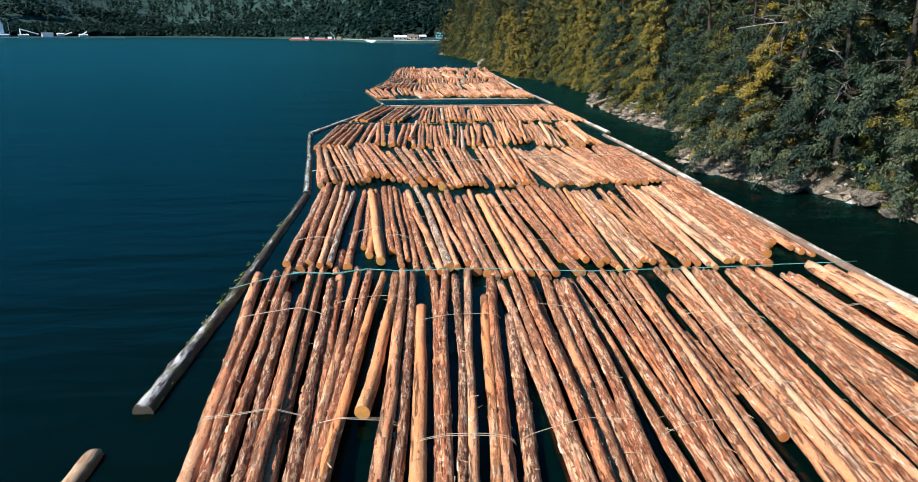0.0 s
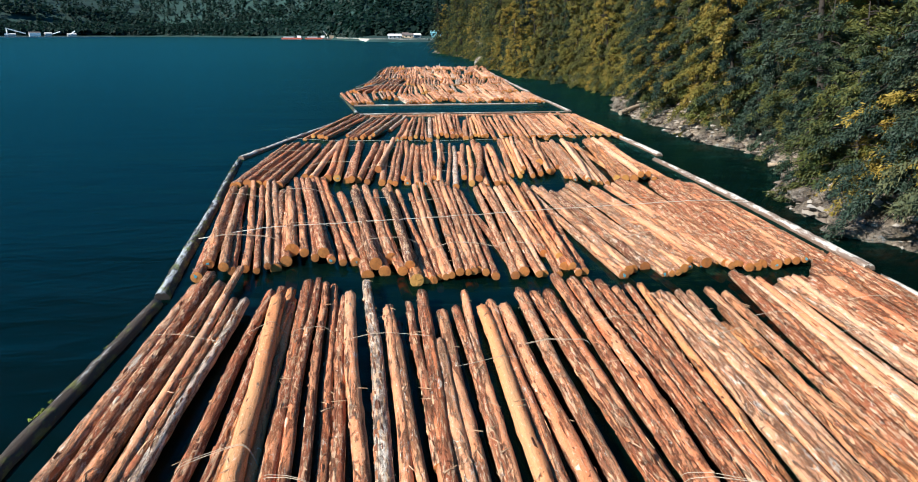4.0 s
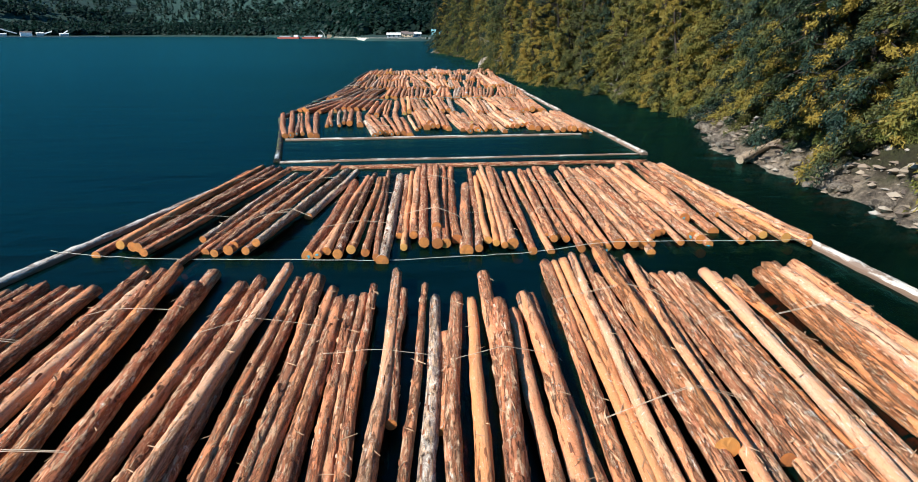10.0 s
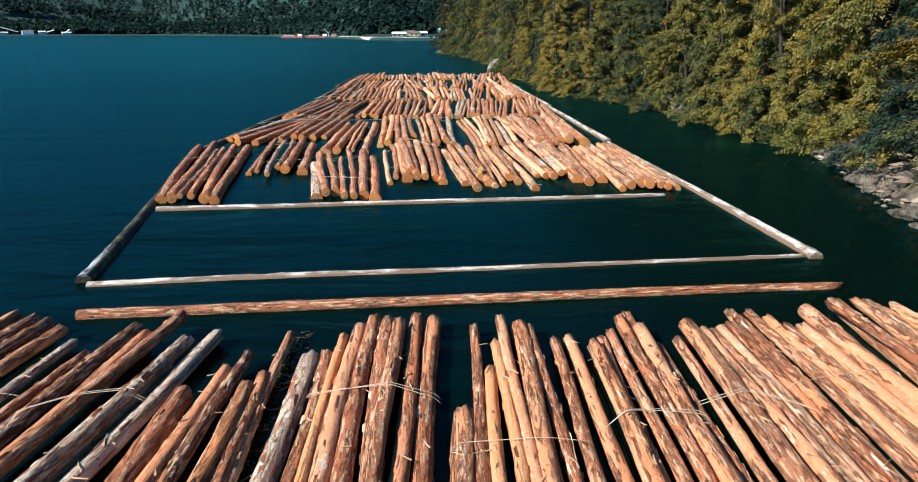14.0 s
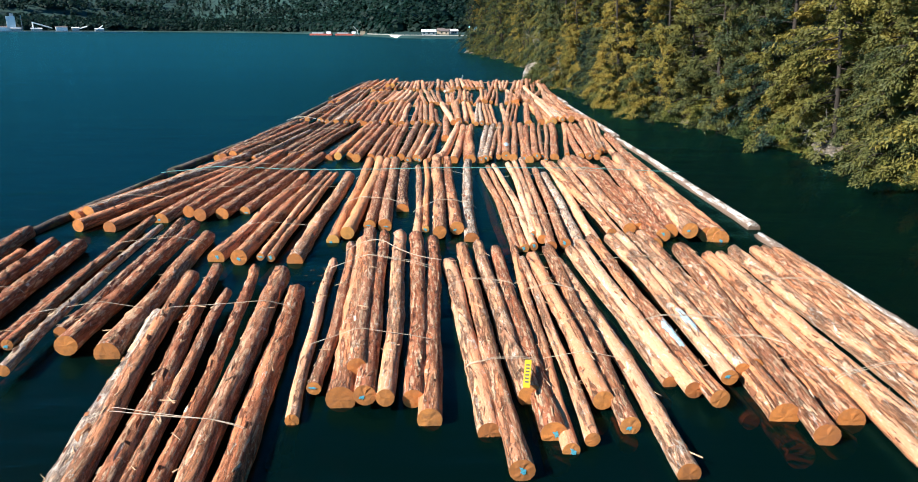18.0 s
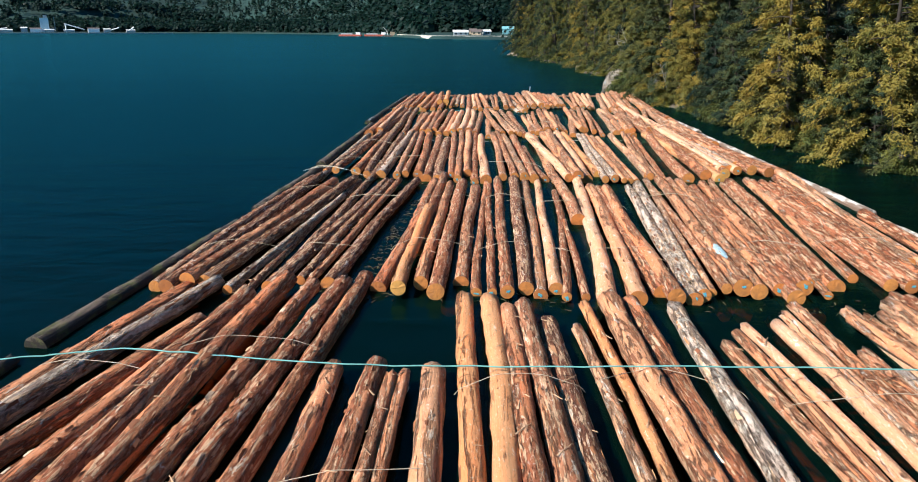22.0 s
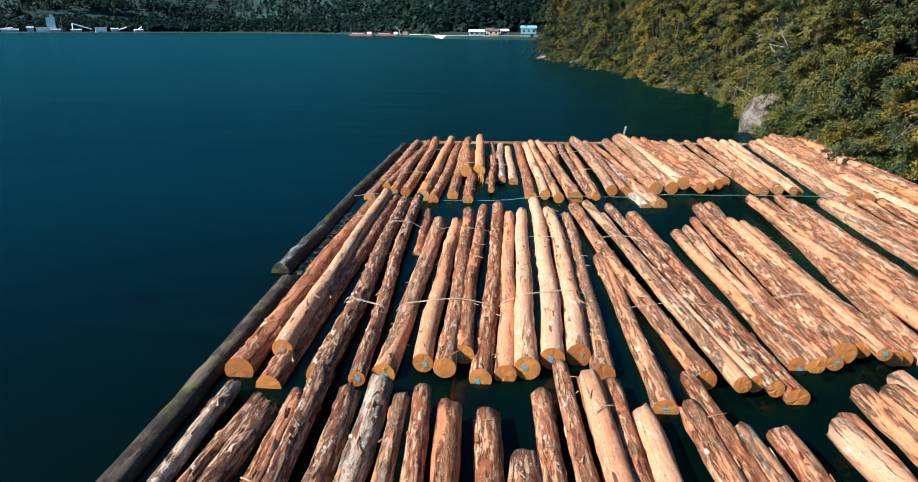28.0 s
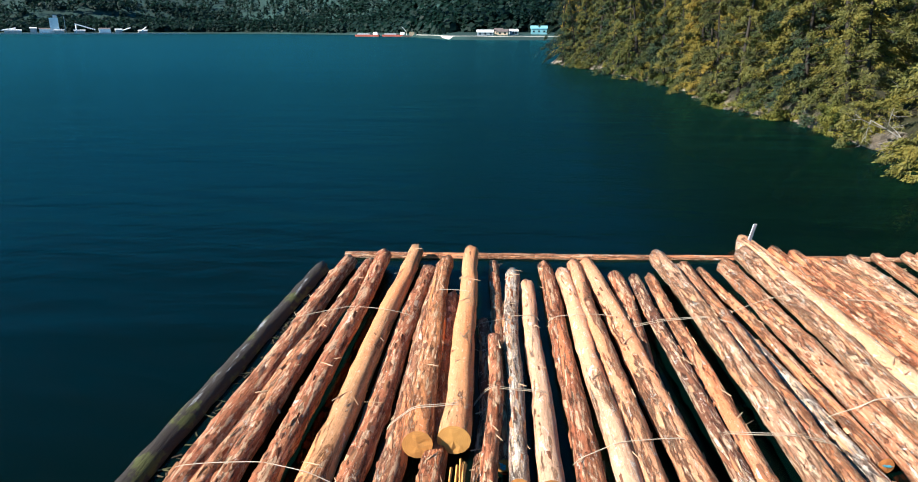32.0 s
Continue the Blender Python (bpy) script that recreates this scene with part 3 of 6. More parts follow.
def log_bundle(logs, seed, paint, thick):
    """Logs side by side: each a near end x, y, a far end x, y and a kind of bark."""
    rng = np.random.default_rng(seed)
    mids = np.array([(a + c) / 2 for a, b, c, d, k in logs])
    centre = (mids.mean(), np.mean([(b + d) / 2 for a, b, c, d, k in logs]))
    root = group_of("log_bundle", Matrix.Translation((*centre, 0)))
    back = root.matrix_basis.inverted()
    span = max(0.5, mids.max() - mids.min())
    made = []
    for i, (xn, yn, xf, yf, kind) in enumerate(logs):
        stacked, kind = kind.isupper(), kind.lower()
        gaps = sorted(abs(mids[i] - mids[j]) for j in range(len(logs)) if j != i and not logs[j][4].isupper())
        ends = [min(abs(xn - o[0]), abs(xf - o[2])) for j, o in enumerate(logs) if j != i and not o[4].isupper()]
        wide = [g for g in gaps if g > 0.2] or [0.4]
        r = 0.5 * min(thick[1], max(thick[0], 0.98 * wide[0], 0.5 * min(ends, default=0.3))) * rng.uniform(0.90, 1.10)
        short = yf - yn < 5.5
        crowd = 0.0 if not gaps or gaps[0] > 0.2 else (0.16 if i % 2 else -0.05)
        u = (mids[i] - mids.min()) / span
        z = 0.07 + 0.25 * r + min(0.20, 0.08 * span) * (1 - (2 * u - 1) ** 2) + crowd + rng.uniform(-0.04, 0.05) - (0.12 if short else 0.0)
        if stacked:
            r, z = 0.235, 0.46
        taper = rng.uniform(0.80, 0.98)
        rn, rf = (r, r * taper) if rng.random() < 0.65 else (r * taper, r)
        near, far = np.array([xn, yn, z - 0.03]), np.array([xf, yf, z + rng.uniform(-0.02, 0.07)])
        body, end, skin = log_mesh(float(np.linalg.norm(far - near)), rn, rf, rng)
        body.materials[0] = BARKS[kind]
        if kind == "o":
            end.materials[0] = END_FRESH
        ob = child("log", body, root, back @ aim(near, far), TONE_WORDS[kind] + " log")
        child("cut_end", end, ob, None, "sawn log end with growth rings")
        if rng.random() < paint:
            child("paint_mark", PAINTS[int(rng.integers(6))], ob, pose(rng.uniform(-0.3, 0.3) * rn, -0.002, rng.uniform(-0.3, 0.3) * rn), "blue spray paint mark")
        made.append((near, far, rn, rf))
        turn = np.array(aim(near, far))
        SKINS.append((skin @ turn[:3, :3].T + turn[:3, 3], rn, kind))
        for sx, sy in SMEARS:
            f = (sy - near[1]) / (far[1] - near[1])
            if 0.05 < f < 0.95 and abs(near[0] + (far[0] - near[0]) * f - sx) < r:
                paint_smear(ob, skin, f, rng)
    for _ in range(max(2, len(logs) // 2)):
        near, far, rn, rf = made[int(rng.integers(len(made)))]
        slip = np.array([rng.uniform(-0.3, 0.3), rng.uniform(-0.9, 0.9), 0])
        near, far = near * (1, 1, 0) + slip + (0, 0, -rng.uniform(0.24, 0.36)), far * (1, 1, 0) + slip + (0, 0, -rng.uniform(0.24, 0.36))
        body, end, skin = log_mesh(float(np.linalg.norm(far - near)), rn, rf, rng, 10)
        body.materials[0] = BARKS["o" if rng.random() < 0.5 else "r"]
        ob = child("log", body, root, back @ aim(near, far), "sunken log under the bundle")
        child("cut_end", end, ob, None, "sawn log end under water")
    y0, y1 = np.median([m[0][1] for m in made]), np.median([m[1][1] for m in made])
    for f in (rng.uniform(0.20, 0.30), rng.uniform(0.66, 0.78)):
        at, pts = y0 + (y1 - y0) * f, []
        for near, far, rn, rf in made:
            s = (at - near[1]) / (far[1] - near[1])
            if 0.02 < s < 0.98:
                p, r = near + (far - near) * s, rn + (rf - rn) * s
                pts += [(p[0] + r * c, p[1] + rng.normal(0, 0.02), p[2] + r * 1.03 * d + 0.012) for c, d in ((-1.0, 0.2), (-0.7, 0.72), (0.0, 1.02), (0.7, 0.72), (1.0, 0.2))]
        if len(pts) < 10:
            continue
        line = arc(pts, 40)
        skew = rng.normal(0, 0.16)
        line[:, 1] += skew * np.linspace(-1, 1, 40) + 0.07 * np.sin(np.linspace(0, 3.1, 40)) * rng.choice((-1, 1))
        v, fc = tube(line - np.array(root.matrix_basis.translation), 0.0065, 5)
        child("band", mesh_from("band", v, fc, [WIRE]), root, None, "pale steel binding band")
        if rng.random() < 0.3:
            line[:, 1] += rng.uniform(0.03, 0.07) + rng.normal(0, 0.06) * np.linspace(-1, 1, 40)
            v, fc = tube(line - np.array(root.matrix_basis.translation), 0.0055, 5)
            child("band", mesh_from("band", v, fc, [WIRE]), root, None, "pale steel binding band")
    kinds = [k.lower() for a, b, c, d, k in logs]
    top = max("rtpdog", key=kinds.count)
    label = "%s bundle of mostly %s logs floating on the lake" % ("small" if len(logs) < 5 else "wide" if len(logs) > 7 else "banded", TONE_WORDS[top])
    return tagged(root, label, "log bundle", "floating log bundles")


def filled(logs, most):
    """Closes the gaps inside the tight bundles on the shore side of the raft with one more log each."""
    out = []
    for a, b in zip(logs, logs[1:] + (None,)):
        out.append(a)
        if b is not None:
            gap = (b[0] + b[2] - a[0] - a[2]) / 2
            if gap > most and a[2] > 6.0:
                out.append(tuple((p + q) / 2 for p, q in zip(a[:4], b[:4])) + (a[4],))
    return tuple(out)


# the logs of each bundle: near end x, y; far end x, y; bark
LOGS = []
# row a
LOGS.append(((-4.67, 10.77, -5.99, 23.77, "t"), (-4.29, 10.79, -5.37, 23.79, "r"), (-4.04, 11.03, -4.93, 24.03, "r"), (-3.56, 8.34, -4.50, 21.34, "d"), (-3.45, 8.31, -4.02, 21.31, "r"), (-3.29, 10.88, -4.05, 23.88, "t"), (-3.07, 10.97, -3.66, 23.97, "r"), (-2.64, 9.90, -3.23, 22.90, "d")))
LOGS.append(((-2.34, 10.82, -3.01, 23.82, "r"), (-2.31, 11.06, -2.37, 24.06, "t"), (-2.13, 10.87, -1.90, 23.87, "r"), (-2.05, 10.10, -1.35, 23.10, "o"), (-1.43, 13.92, -0.93, 23.23, "o"), (-0.98, 10.70, -0.69, 23.70, "t"), (-0.66, 10.68, -0.33, 23.68, "d")))
LOGS.append(((-0.07, 7.47, -0.02, 20.47, "o"), (0.28, 10.64, 0.45, 23.64, "r"), (0.46, 10.61, 0.91, 23.61, "r"), (0.70, 9.91, 1.22, 22.91, "d"), (0.94, 10.68, 1.72, 23.68, "p"), (1.17, 7.94, 2.11, 20.94, "o"), (1.61, 9.84, 2.53, 22.84, "r")))
LOGS.append(((1.89, 6.53, 2.81, 19.53, "d"), (3.08, 9.33, 2.80, 22.33, "t"), (3.27, 9.50, 3.26, 22.50, "t"), (3.61, 9.48, 3.59, 22.48, "r"), (3.68, 9.17, 3.87, 22.17, "r"), (3.91, 9.59, 4.45, 22.59, "t"), (4.30, 9.42, 4.86, 22.42, "r"), (4.48, 9.11, 5.07, 22.11, "r")))
LOGS.append(((5.43, 9.79, 5.40, 22.79, "t"), (5.77, 9.67, 5.76, 22.67, "r"), (6.04, 10.22, 6.30, 23.22, "r"), (6.32, 10.18, 7.10, 23.18, "t"), (6.58, 9.69, 7.30, 22.69, "r"), (6.91, 9.68, 7.63, 22.68, "t"), (7.33, 9.81, 8.02, 22.81, "t"), (7.83, 18.42, 8.05, 21.95, "g")))
LOGS.append(((7.90, 14.73, 7.97, 18.21, "r"), (8.11, 10.36, 8.80, 23.36, "t"), (8.43, 9.75, 9.09, 22.75, "t"), (8.69, 10.31, 9.84, 23.31, "p"), (8.98, 10.02, 10.19, 23.02, "t"), (9.33, 10.00, 10.53, 23.00, "r"), (9.98, 10.24, 10.99, 23.24, "t")))
LOGS.append(((10.47, 10.38, 11.60, 23.38, "r"), (11.27, 10.36, 12.01, 23.36, "t"), (12.28, 10.18, 12.27, 23.18, "t"), (12.36, 10.13, 13.09, 23.13, "r")))
LOGS.append(((13.59, 9.84, 13.46, 22.84, "t"), (14.33, 9.35, 13.75, 22.35, "t"), (15.18, 10.18, 15.41, 23.18, "t"), (16.31, 10.05, 14.59, 23.05, "p"), (16.58, 9.71, 16.04, 22.71, "t")))
# row b
LOGS.append(((-5.26, 25.17, -5.44, 37.88, "p"), (-4.56, 24.09, -5.30, 38.95, "r"), (-4.31, 24.69, -4.69, 37.84, "t"), (-3.87, 24.51, -4.46, 39.42, "p"), (-3.86, 27.35, -3.99, 36.61, "r"), (-3.55, 24.74, -3.67, 36.59, "g"), (-3.22, 24.22, -3.29, 26.86, "r")))
LOGS.append(((-2.85, 24.77, -3.13, 37.56, "r"), (-2.41, 27.14, -2.82, 37.73, "r"), (-2.09, 26.01, -2.53, 37.72, "o"), (-1.56, 24.79, -2.69, 36.54, "o"), (-1.57, 26.21, -2.44, 37.25, "o")))
LOGS.append(((-1.21, 26.54, -2.09, 38.27, "r"), (-0.75, 24.58, -1.78, 38.45, "r"), (-0.52, 25.31, -1.49, 37.95, "r"), (-0.17, 24.45, -1.29, 38.23, "r")))
LOGS.append(((0.30, 23.95, -0.85, 37.16, "r"), (0.76, 23.92, -0.69, 37.15, "t"), (1.07, 24.03, -0.25, 37.88, "g"), (1.38, 24.01, 0.49, 35.51, "t"), (1.79, 24.33, 0.53, 35.76, "t"), (1.71, 28.47, 1.08, 36.15, "r"), (2.09, 23.70, 1.48, 36.84, "r"), (2.51, 23.67, 1.86, 33.64, "p")))
LOGS.append(((2.80, 23.33, 2.01, 35.67, "t"), (3.12, 23.31, 2.41, 35.82, "r"), (3.28, 23.30, 2.74, 36.96, "t"), (3.74, 23.19, 3.18, 35.78, "o"), (4.11, 23.61, 3.49, 36.46, "t")))
LOGS.append(((4.63, 23.22, 3.85, 36.00, "r"), (5.02, 23.29, 4.41, 36.86, "t"), (5.62, 25.16, 4.82, 36.84, "r"), (5.99, 23.59, 5.31, 37.00, "r")))
LOGS.append(((6.25, 25.53, 5.81, 38.44, "r"), (6.53, 24.90, 6.24, 37.91, "r"), (6.93, 24.26, 6.64, 37.79, "r"), (7.20, 24.51, 6.98, 37.48, "r"), (7.52, 24.32, 7.40, 37.07, "r"), (7.62, 23.93, 8.30, 37.40, "o")))
LOGS.append(((8.17, 23.83, 8.52, 36.82, "p"), (8.83, 24.76, 8.83, 36.52, "p"), (9.09, 24.44, 9.50, 36.49, "p"), (9.38, 24.05, 10.04, 36.46, "t"), (9.48, 23.92, 10.27, 35.81, "t"), (10.39, 25.40, 9.52, 34.19, "o")))
LOGS.append(((10.60, 25.16, 10.72, 36.70, "t"), (10.40, 24.33, 11.61, 38.12, "r"), (11.25, 24.27, 11.96, 37.79, "p"), (11.42, 24.00, 12.29, 37.77, "t")))
LOGS.append(((12.17, 24.67, 12.46, 37.07, "p"), (12.62, 24.75, 12.91, 37.54, "p"), (12.85, 24.53, 13.23, 37.72, "p"), (13.12, 24.41, 13.84, 37.99, "r")))
LOGS.append(((13.64, 24.27, 14.06, 37.67, "r"), (14.43, 25.99, 14.92, 38.99, "r"), (14.98, 26.50, 15.73, 39.50, "r"), (15.49, 25.93, 16.04, 38.93, "t"), (16.11, 25.37, 16.34, 38.37, "r")))
# row c
LOGS.append(((-5.96, 39.71, -7.43, 50.10, "r"), (-5.66, 39.93, -7.58, 50.99, "t"), (-5.80, 39.04, -6.58, 46.36, "r"), (-5.04, 39.48, -7.10, 50.88, "p"), (-4.80, 39.55, -7.26, 52.09, "r"), (-4.38, 39.61, -7.12, 53.11, "t"), (-3.99, 39.50, -6.46, 52.13, "r"), (-3.66, 39.71, -6.31, 52.87, "p"), (-3.45, 39.96, -6.21, 53.74, "p")))
LOGS.append(((-4.21, 45.11, -5.31, 51.44, "d"), (-3.05, 40.94, -4.79, 50.56, "t"), (-3.15, 40.29, -4.65, 49.53, "r"), (-2.59, 40.71, -4.92, 53.16, "r"), (-2.21, 40.58, -4.67, 53.44, "r"), (-1.92, 40.66, -4.23, 52.73, "r"), (-1.62, 40.44, -4.23, 54.24, "r"), (-1.21, 40.25, -4.03, 54.22, "r"), (-0.78, 40.39, -3.67, 54.20, "r")))
LOGS.append(((-0.30, 39.17, -2.40, 50.91, "r"), (-0.03, 39.33, -1.61, 49.88, "d"), (0.26, 39.31, -1.77, 52.10, "t"), (0.44, 40.15, -1.20, 51.17, "t"), (0.86, 38.93, -0.65, 50.38, "r"), (1.10, 39.02, -0.18, 50.10, "d"), (1.32, 38.31, -0.08, 51.99, "o"), (1.62, 38.50, 0.41, 51.07, "t"), (1.85, 38.48, 0.74, 47.76, "r")))
LOGS.append(((2.06, 38.77, 1.03, 50.43, "r"), (2.27, 38.67, 1.25, 52.28, "t"), (2.46, 38.69, 1.58, 52.45, "t"), (2.73, 38.72, 2.00, 52.52, "t"), (3.00, 38.76, 2.37, 52.69, "r"), (3.20, 38.83, 2.65, 52.28, "t"), (3.37, 39.10, 2.93, 51.34, "r"), (3.59, 38.80, 3.25, 50.80, "t"), (3.90, 38.62, 3.52, 50.61, "r"), (4.55, 40.72, 3.40, 51.31, "r")))
LOGS.append(((4.56, 38.74, 4.36, 51.25, "t"), (4.87, 38.89, 4.71, 51.87, "t"), (5.35, 38.69, 4.99, 51.21, "t"), (5.54, 38.85, 5.38, 51.45, "p"), (5.92, 40.96, 5.65, 51.71, "t")))
LOGS.append(((6.05, 38.90, 5.96, 51.98, "t"), (6.29, 40.09, 6.29, 52.24, "o"), (6.38, 39.51, 6.56, 51.75, "r"), (6.51, 38.96, 6.75, 51.09, "r"), (6.69, 38.86, 6.99, 51.08, "t"), (6.94, 39.02, 7.14, 50.37, "r")))
LOGS.append(((8.15, 38.59, 6.90, 51.36, "p"), (8.61, 39.09, 7.74, 51.58, "p"), (9.14, 39.42, 8.01, 50.23, "d")))
LOGS.append(((9.58, 38.67, 8.28, 50.30, "p"), (9.99, 38.59, 8.82, 50.96, "p"), (10.54, 39.05, 9.47, 52.33, "p"), (10.91, 39.89, 9.63, 51.83, "t"), (11.21, 39.58, 9.85, 50.89, "t"), (11.23, 39.29, 10.16, 50.35, "t")))
LOGS.append(((11.96, 39.82, 10.36, 50.16, "t"), (11.93, 39.37, 11.03, 51.18, "t"), (12.06, 39.14, 11.59, 51.90, "t"), (12.35, 39.12, 12.20, 52.65, "r"), (12.62, 39.01, 12.53, 52.63, "r"), (12.91, 39.08, 12.91, 52.61, "t")))
LOGS.append(((13.21, 39.35, 13.75, 52.15, "r"), (13.62, 39.13, 14.13, 52.32, "r"), (14.10, 39.30, 14.43, 52.30, "r"), (14.72, 39.28, 14.77, 52.28, "t"), (15.15, 38.87, 15.02, 51.87, "r"), (15.62, 38.65, 15.35, 51.65, "r"), (15.93, 38.91, 15.93, 51.91, "t")))
# row d
LOGS.append(((-8.12, 52.93, -7.71, 65.73, "t"), (-7.91, 52.99, -7.21, 65.79, "d"), (-7.44, 53.14, -6.87, 65.94, "r"), (-6.82, 52.92, -6.20, 65.72, "r"), (-6.39, 52.90, -5.80, 65.70, "r"), (-5.84, 53.05, -5.45, 65.85, "t")))
LOGS.append(((-4.86, 55.48, -4.67, 67.47, "r"), (-4.28, 54.17, -4.03, 65.85, "p"), (-3.41, 54.06, -3.91, 66.75, "r"), (-2.88, 53.80, -3.60, 67.11, "o"), (-2.41, 53.94, -2.54, 67.04, "t"), (-2.10, 53.70, -2.58, 65.50, "r")))
LOGS.append(((-1.77, 54.04, -1.44, 65.86, "t"), (-1.24, 53.19, -0.93, 66.10, "r"), (-0.46, 53.06, -0.65, 65.04, "t"), (-0.77, 55.53, -0.23, 66.61, "p"), (-0.04, 52.91, 0.11, 66.04, "t"), (0.25, 52.77, 0.42, 66.39, "r"), (0.66, 54.09, 0.71, 66.18, "t"), (0.89, 53.29, 1.17, 65.44, "t")))
LOGS.append(((1.40, 52.65, 1.48, 64.65, "t"), (1.84, 52.77, 1.81, 64.63, "r"), (2.12, 52.41, 2.07, 64.87, "t"), (2.31, 53.70, 2.32, 65.36, "r"), (2.56, 52.72, 2.93, 66.42, "p"), (3.03, 58.51, 3.15, 64.97, "r"), (2.92, 51.94, 3.75, 65.54, "t"), (3.42, 52.37, 4.01, 64.74, "g")))
LOGS.append(((4.04, 58.45, 4.23, 62.57, "t"), (3.96, 53.91, 4.57, 64.38, "t"), (4.27, 52.64, 4.94, 64.35, "o"), (4.66, 52.77, 5.59, 63.60, "r"), (4.97, 51.54, 5.44, 65.98, "t"), (5.58, 52.33, 5.94, 63.34, "t"), (5.87, 52.54, 6.37, 64.51, "t"), (6.39, 52.97, 6.60, 64.75, "t")))
LOGS.append(((6.68, 54.99, 7.50, 67.31, "t"), (7.14, 54.56, 7.77, 67.30, "o"), (7.57, 56.19, 8.36, 67.57, "p"), (7.78, 54.22, 8.73, 67.55, "t"), (8.35, 55.68, 8.61, 65.51, "t"), (8.30, 54.68, 9.41, 67.19, "t"), (8.65, 57.13, 9.18, 67.52, "o"), (9.08, 55.63, 9.58, 66.88, "p"), (8.80, 54.96, 10.02, 67.16, "t"), (9.78, 57.19, 10.16, 67.15, "t")))
LOGS.append(((9.72, 54.49, 10.51, 66.23, "t"), (10.06, 53.80, 11.03, 66.20, "p"), (10.41, 52.99, 11.00, 65.36, "p"), (10.73, 53.40, 11.36, 65.15, "o"), (10.43, 52.43, 11.78, 65.58, "p"), (11.15, 52.75, 12.31, 66.12, "p")))
LOGS.append(((11.52, 52.65, 12.88, 65.80, "p"), (12.60, 55.76, 12.33, 65.27, "o"), (12.19, 53.22, 13.51, 65.76, "o"), (13.09, 53.07, 14.25, 66.29, "t"), (13.44, 53.05, 13.94, 65.17, "p"), (14.11, 53.83, 14.83, 66.25, "t"), (14.38, 53.53, 14.92, 65.96, "p"), (15.01, 52.31, 14.91, 65.11, "t")))
# row e
LOGS.append(((-6.97, 69.30, -5.15, 82.60, "r"), (-6.44, 69.95, -4.56, 83.25, "o"), (-5.93, 69.66, -3.97, 82.96, "d"), (-5.67, 69.47, -3.54, 82.77, "d"), (-5.33, 69.03, -3.03, 82.33, "r"), (-3.92, 70.61, -2.60, 81.90, "g"), (-3.99, 68.11, -2.12, 81.41, "r")))
LOGS.append(((-3.52, 69.46, -1.76, 81.62, "r"), (-3.12, 69.13, -1.56, 82.66, "d"), (-2.67, 69.14, -1.03, 81.98, "r"), (-2.54, 69.36, -0.54, 82.77, "r"), (-2.10, 69.11, -0.02, 80.42, "t"), (-1.81, 69.41, 0.03, 81.37, "g"), (-0.76, 73.66, 0.45, 82.06, "g")))
LOGS.append(((-0.05, 68.74, 0.56, 79.52, "r"), (0.30, 68.58, 1.00, 78.87, "t"), (0.58, 68.79, 1.16, 80.31, "t"), (0.96, 68.52, 1.44, 80.90, "d"), (1.37, 68.74, 1.77, 79.45, "o"), (1.84, 68.55, 1.96, 80.01, "r"), (2.22, 68.21, 2.09, 81.98, "t"), (2.41, 68.12, 2.69, 80.92, "g")))
LOGS.append(((2.88, 70.80, 3.00, 81.17, "r"), (3.07, 69.34, 3.28, 81.91, "o"), (3.39, 70.45, 3.63, 82.18, "t"), (3.75, 69.58, 3.94, 82.46, "r"), (4.21, 69.46, 4.24, 82.44, "r"), (4.22, 70.83, 4.52, 82.03, "t"), (4.49, 69.53, 4.90, 82.71, "r"), (4.92, 70.16, 5.32, 82.69, "r")))
LOGS.append(((5.16, 68.98, 5.78, 78.60, "t"), (5.57, 68.87, 6.21, 82.13, "r"), (5.95, 69.64, 6.39, 80.01, "o"), (6.45, 69.08, 6.84, 82.39, "t"), (6.74, 69.25, 7.25, 82.07, "t"), (7.32, 69.13, 7.46, 82.06, "r"), (7.36, 68.77, 7.94, 81.45, "r")))
LOGS.append(((7.98, 68.82, 8.33, 81.71, "t"), (8.20, 69.51, 8.67, 80.85, "r"), (8.18, 70.43, 8.72, 81.12, "t"), (8.69, 69.78, 9.24, 81.66, "t"), (9.01, 68.85, 9.70, 82.54, "r"), (9.34, 70.87, 9.95, 82.83, "r"), (9.54, 68.91, 9.99, 81.91, "t")))
LOGS.append(((9.88, 68.98, 10.23, 81.32, "r"), (9.92, 68.98, 10.63, 81.29, "t"), (10.34, 69.04, 11.05, 81.85, "t"), (10.81, 68.92, 11.31, 81.54, "t"), (11.51, 69.23, 11.82, 81.81, "p"), (11.28, 68.54, 12.58, 83.00, "p")))
LOGS.append(((11.88, 70.21, 12.17, 82.09, "r"), (12.27, 70.37, 12.86, 82.67, "t"), (12.51, 69.17, 13.19, 82.33, "t"), (13.15, 69.83, 13.29, 81.72, "t"), (13.57, 69.30, 14.24, 81.97, "t"), (13.75, 72.05, 14.23, 82.59, "t")))
LOGS.append(((14.37, 70.82, 15.49, 83.38, "t"), (15.12, 72.24, 14.99, 82.86, "r"), (14.66, 69.24, 15.95, 83.36, "t"), (15.08, 69.31, 16.03, 83.02, "p"), (15.70, 69.78, 16.09, 82.80, "o"), (16.86, 68.86, 16.14, 82.16, "p"), (17.34, 69.68, 16.71, 82.98, "p")))
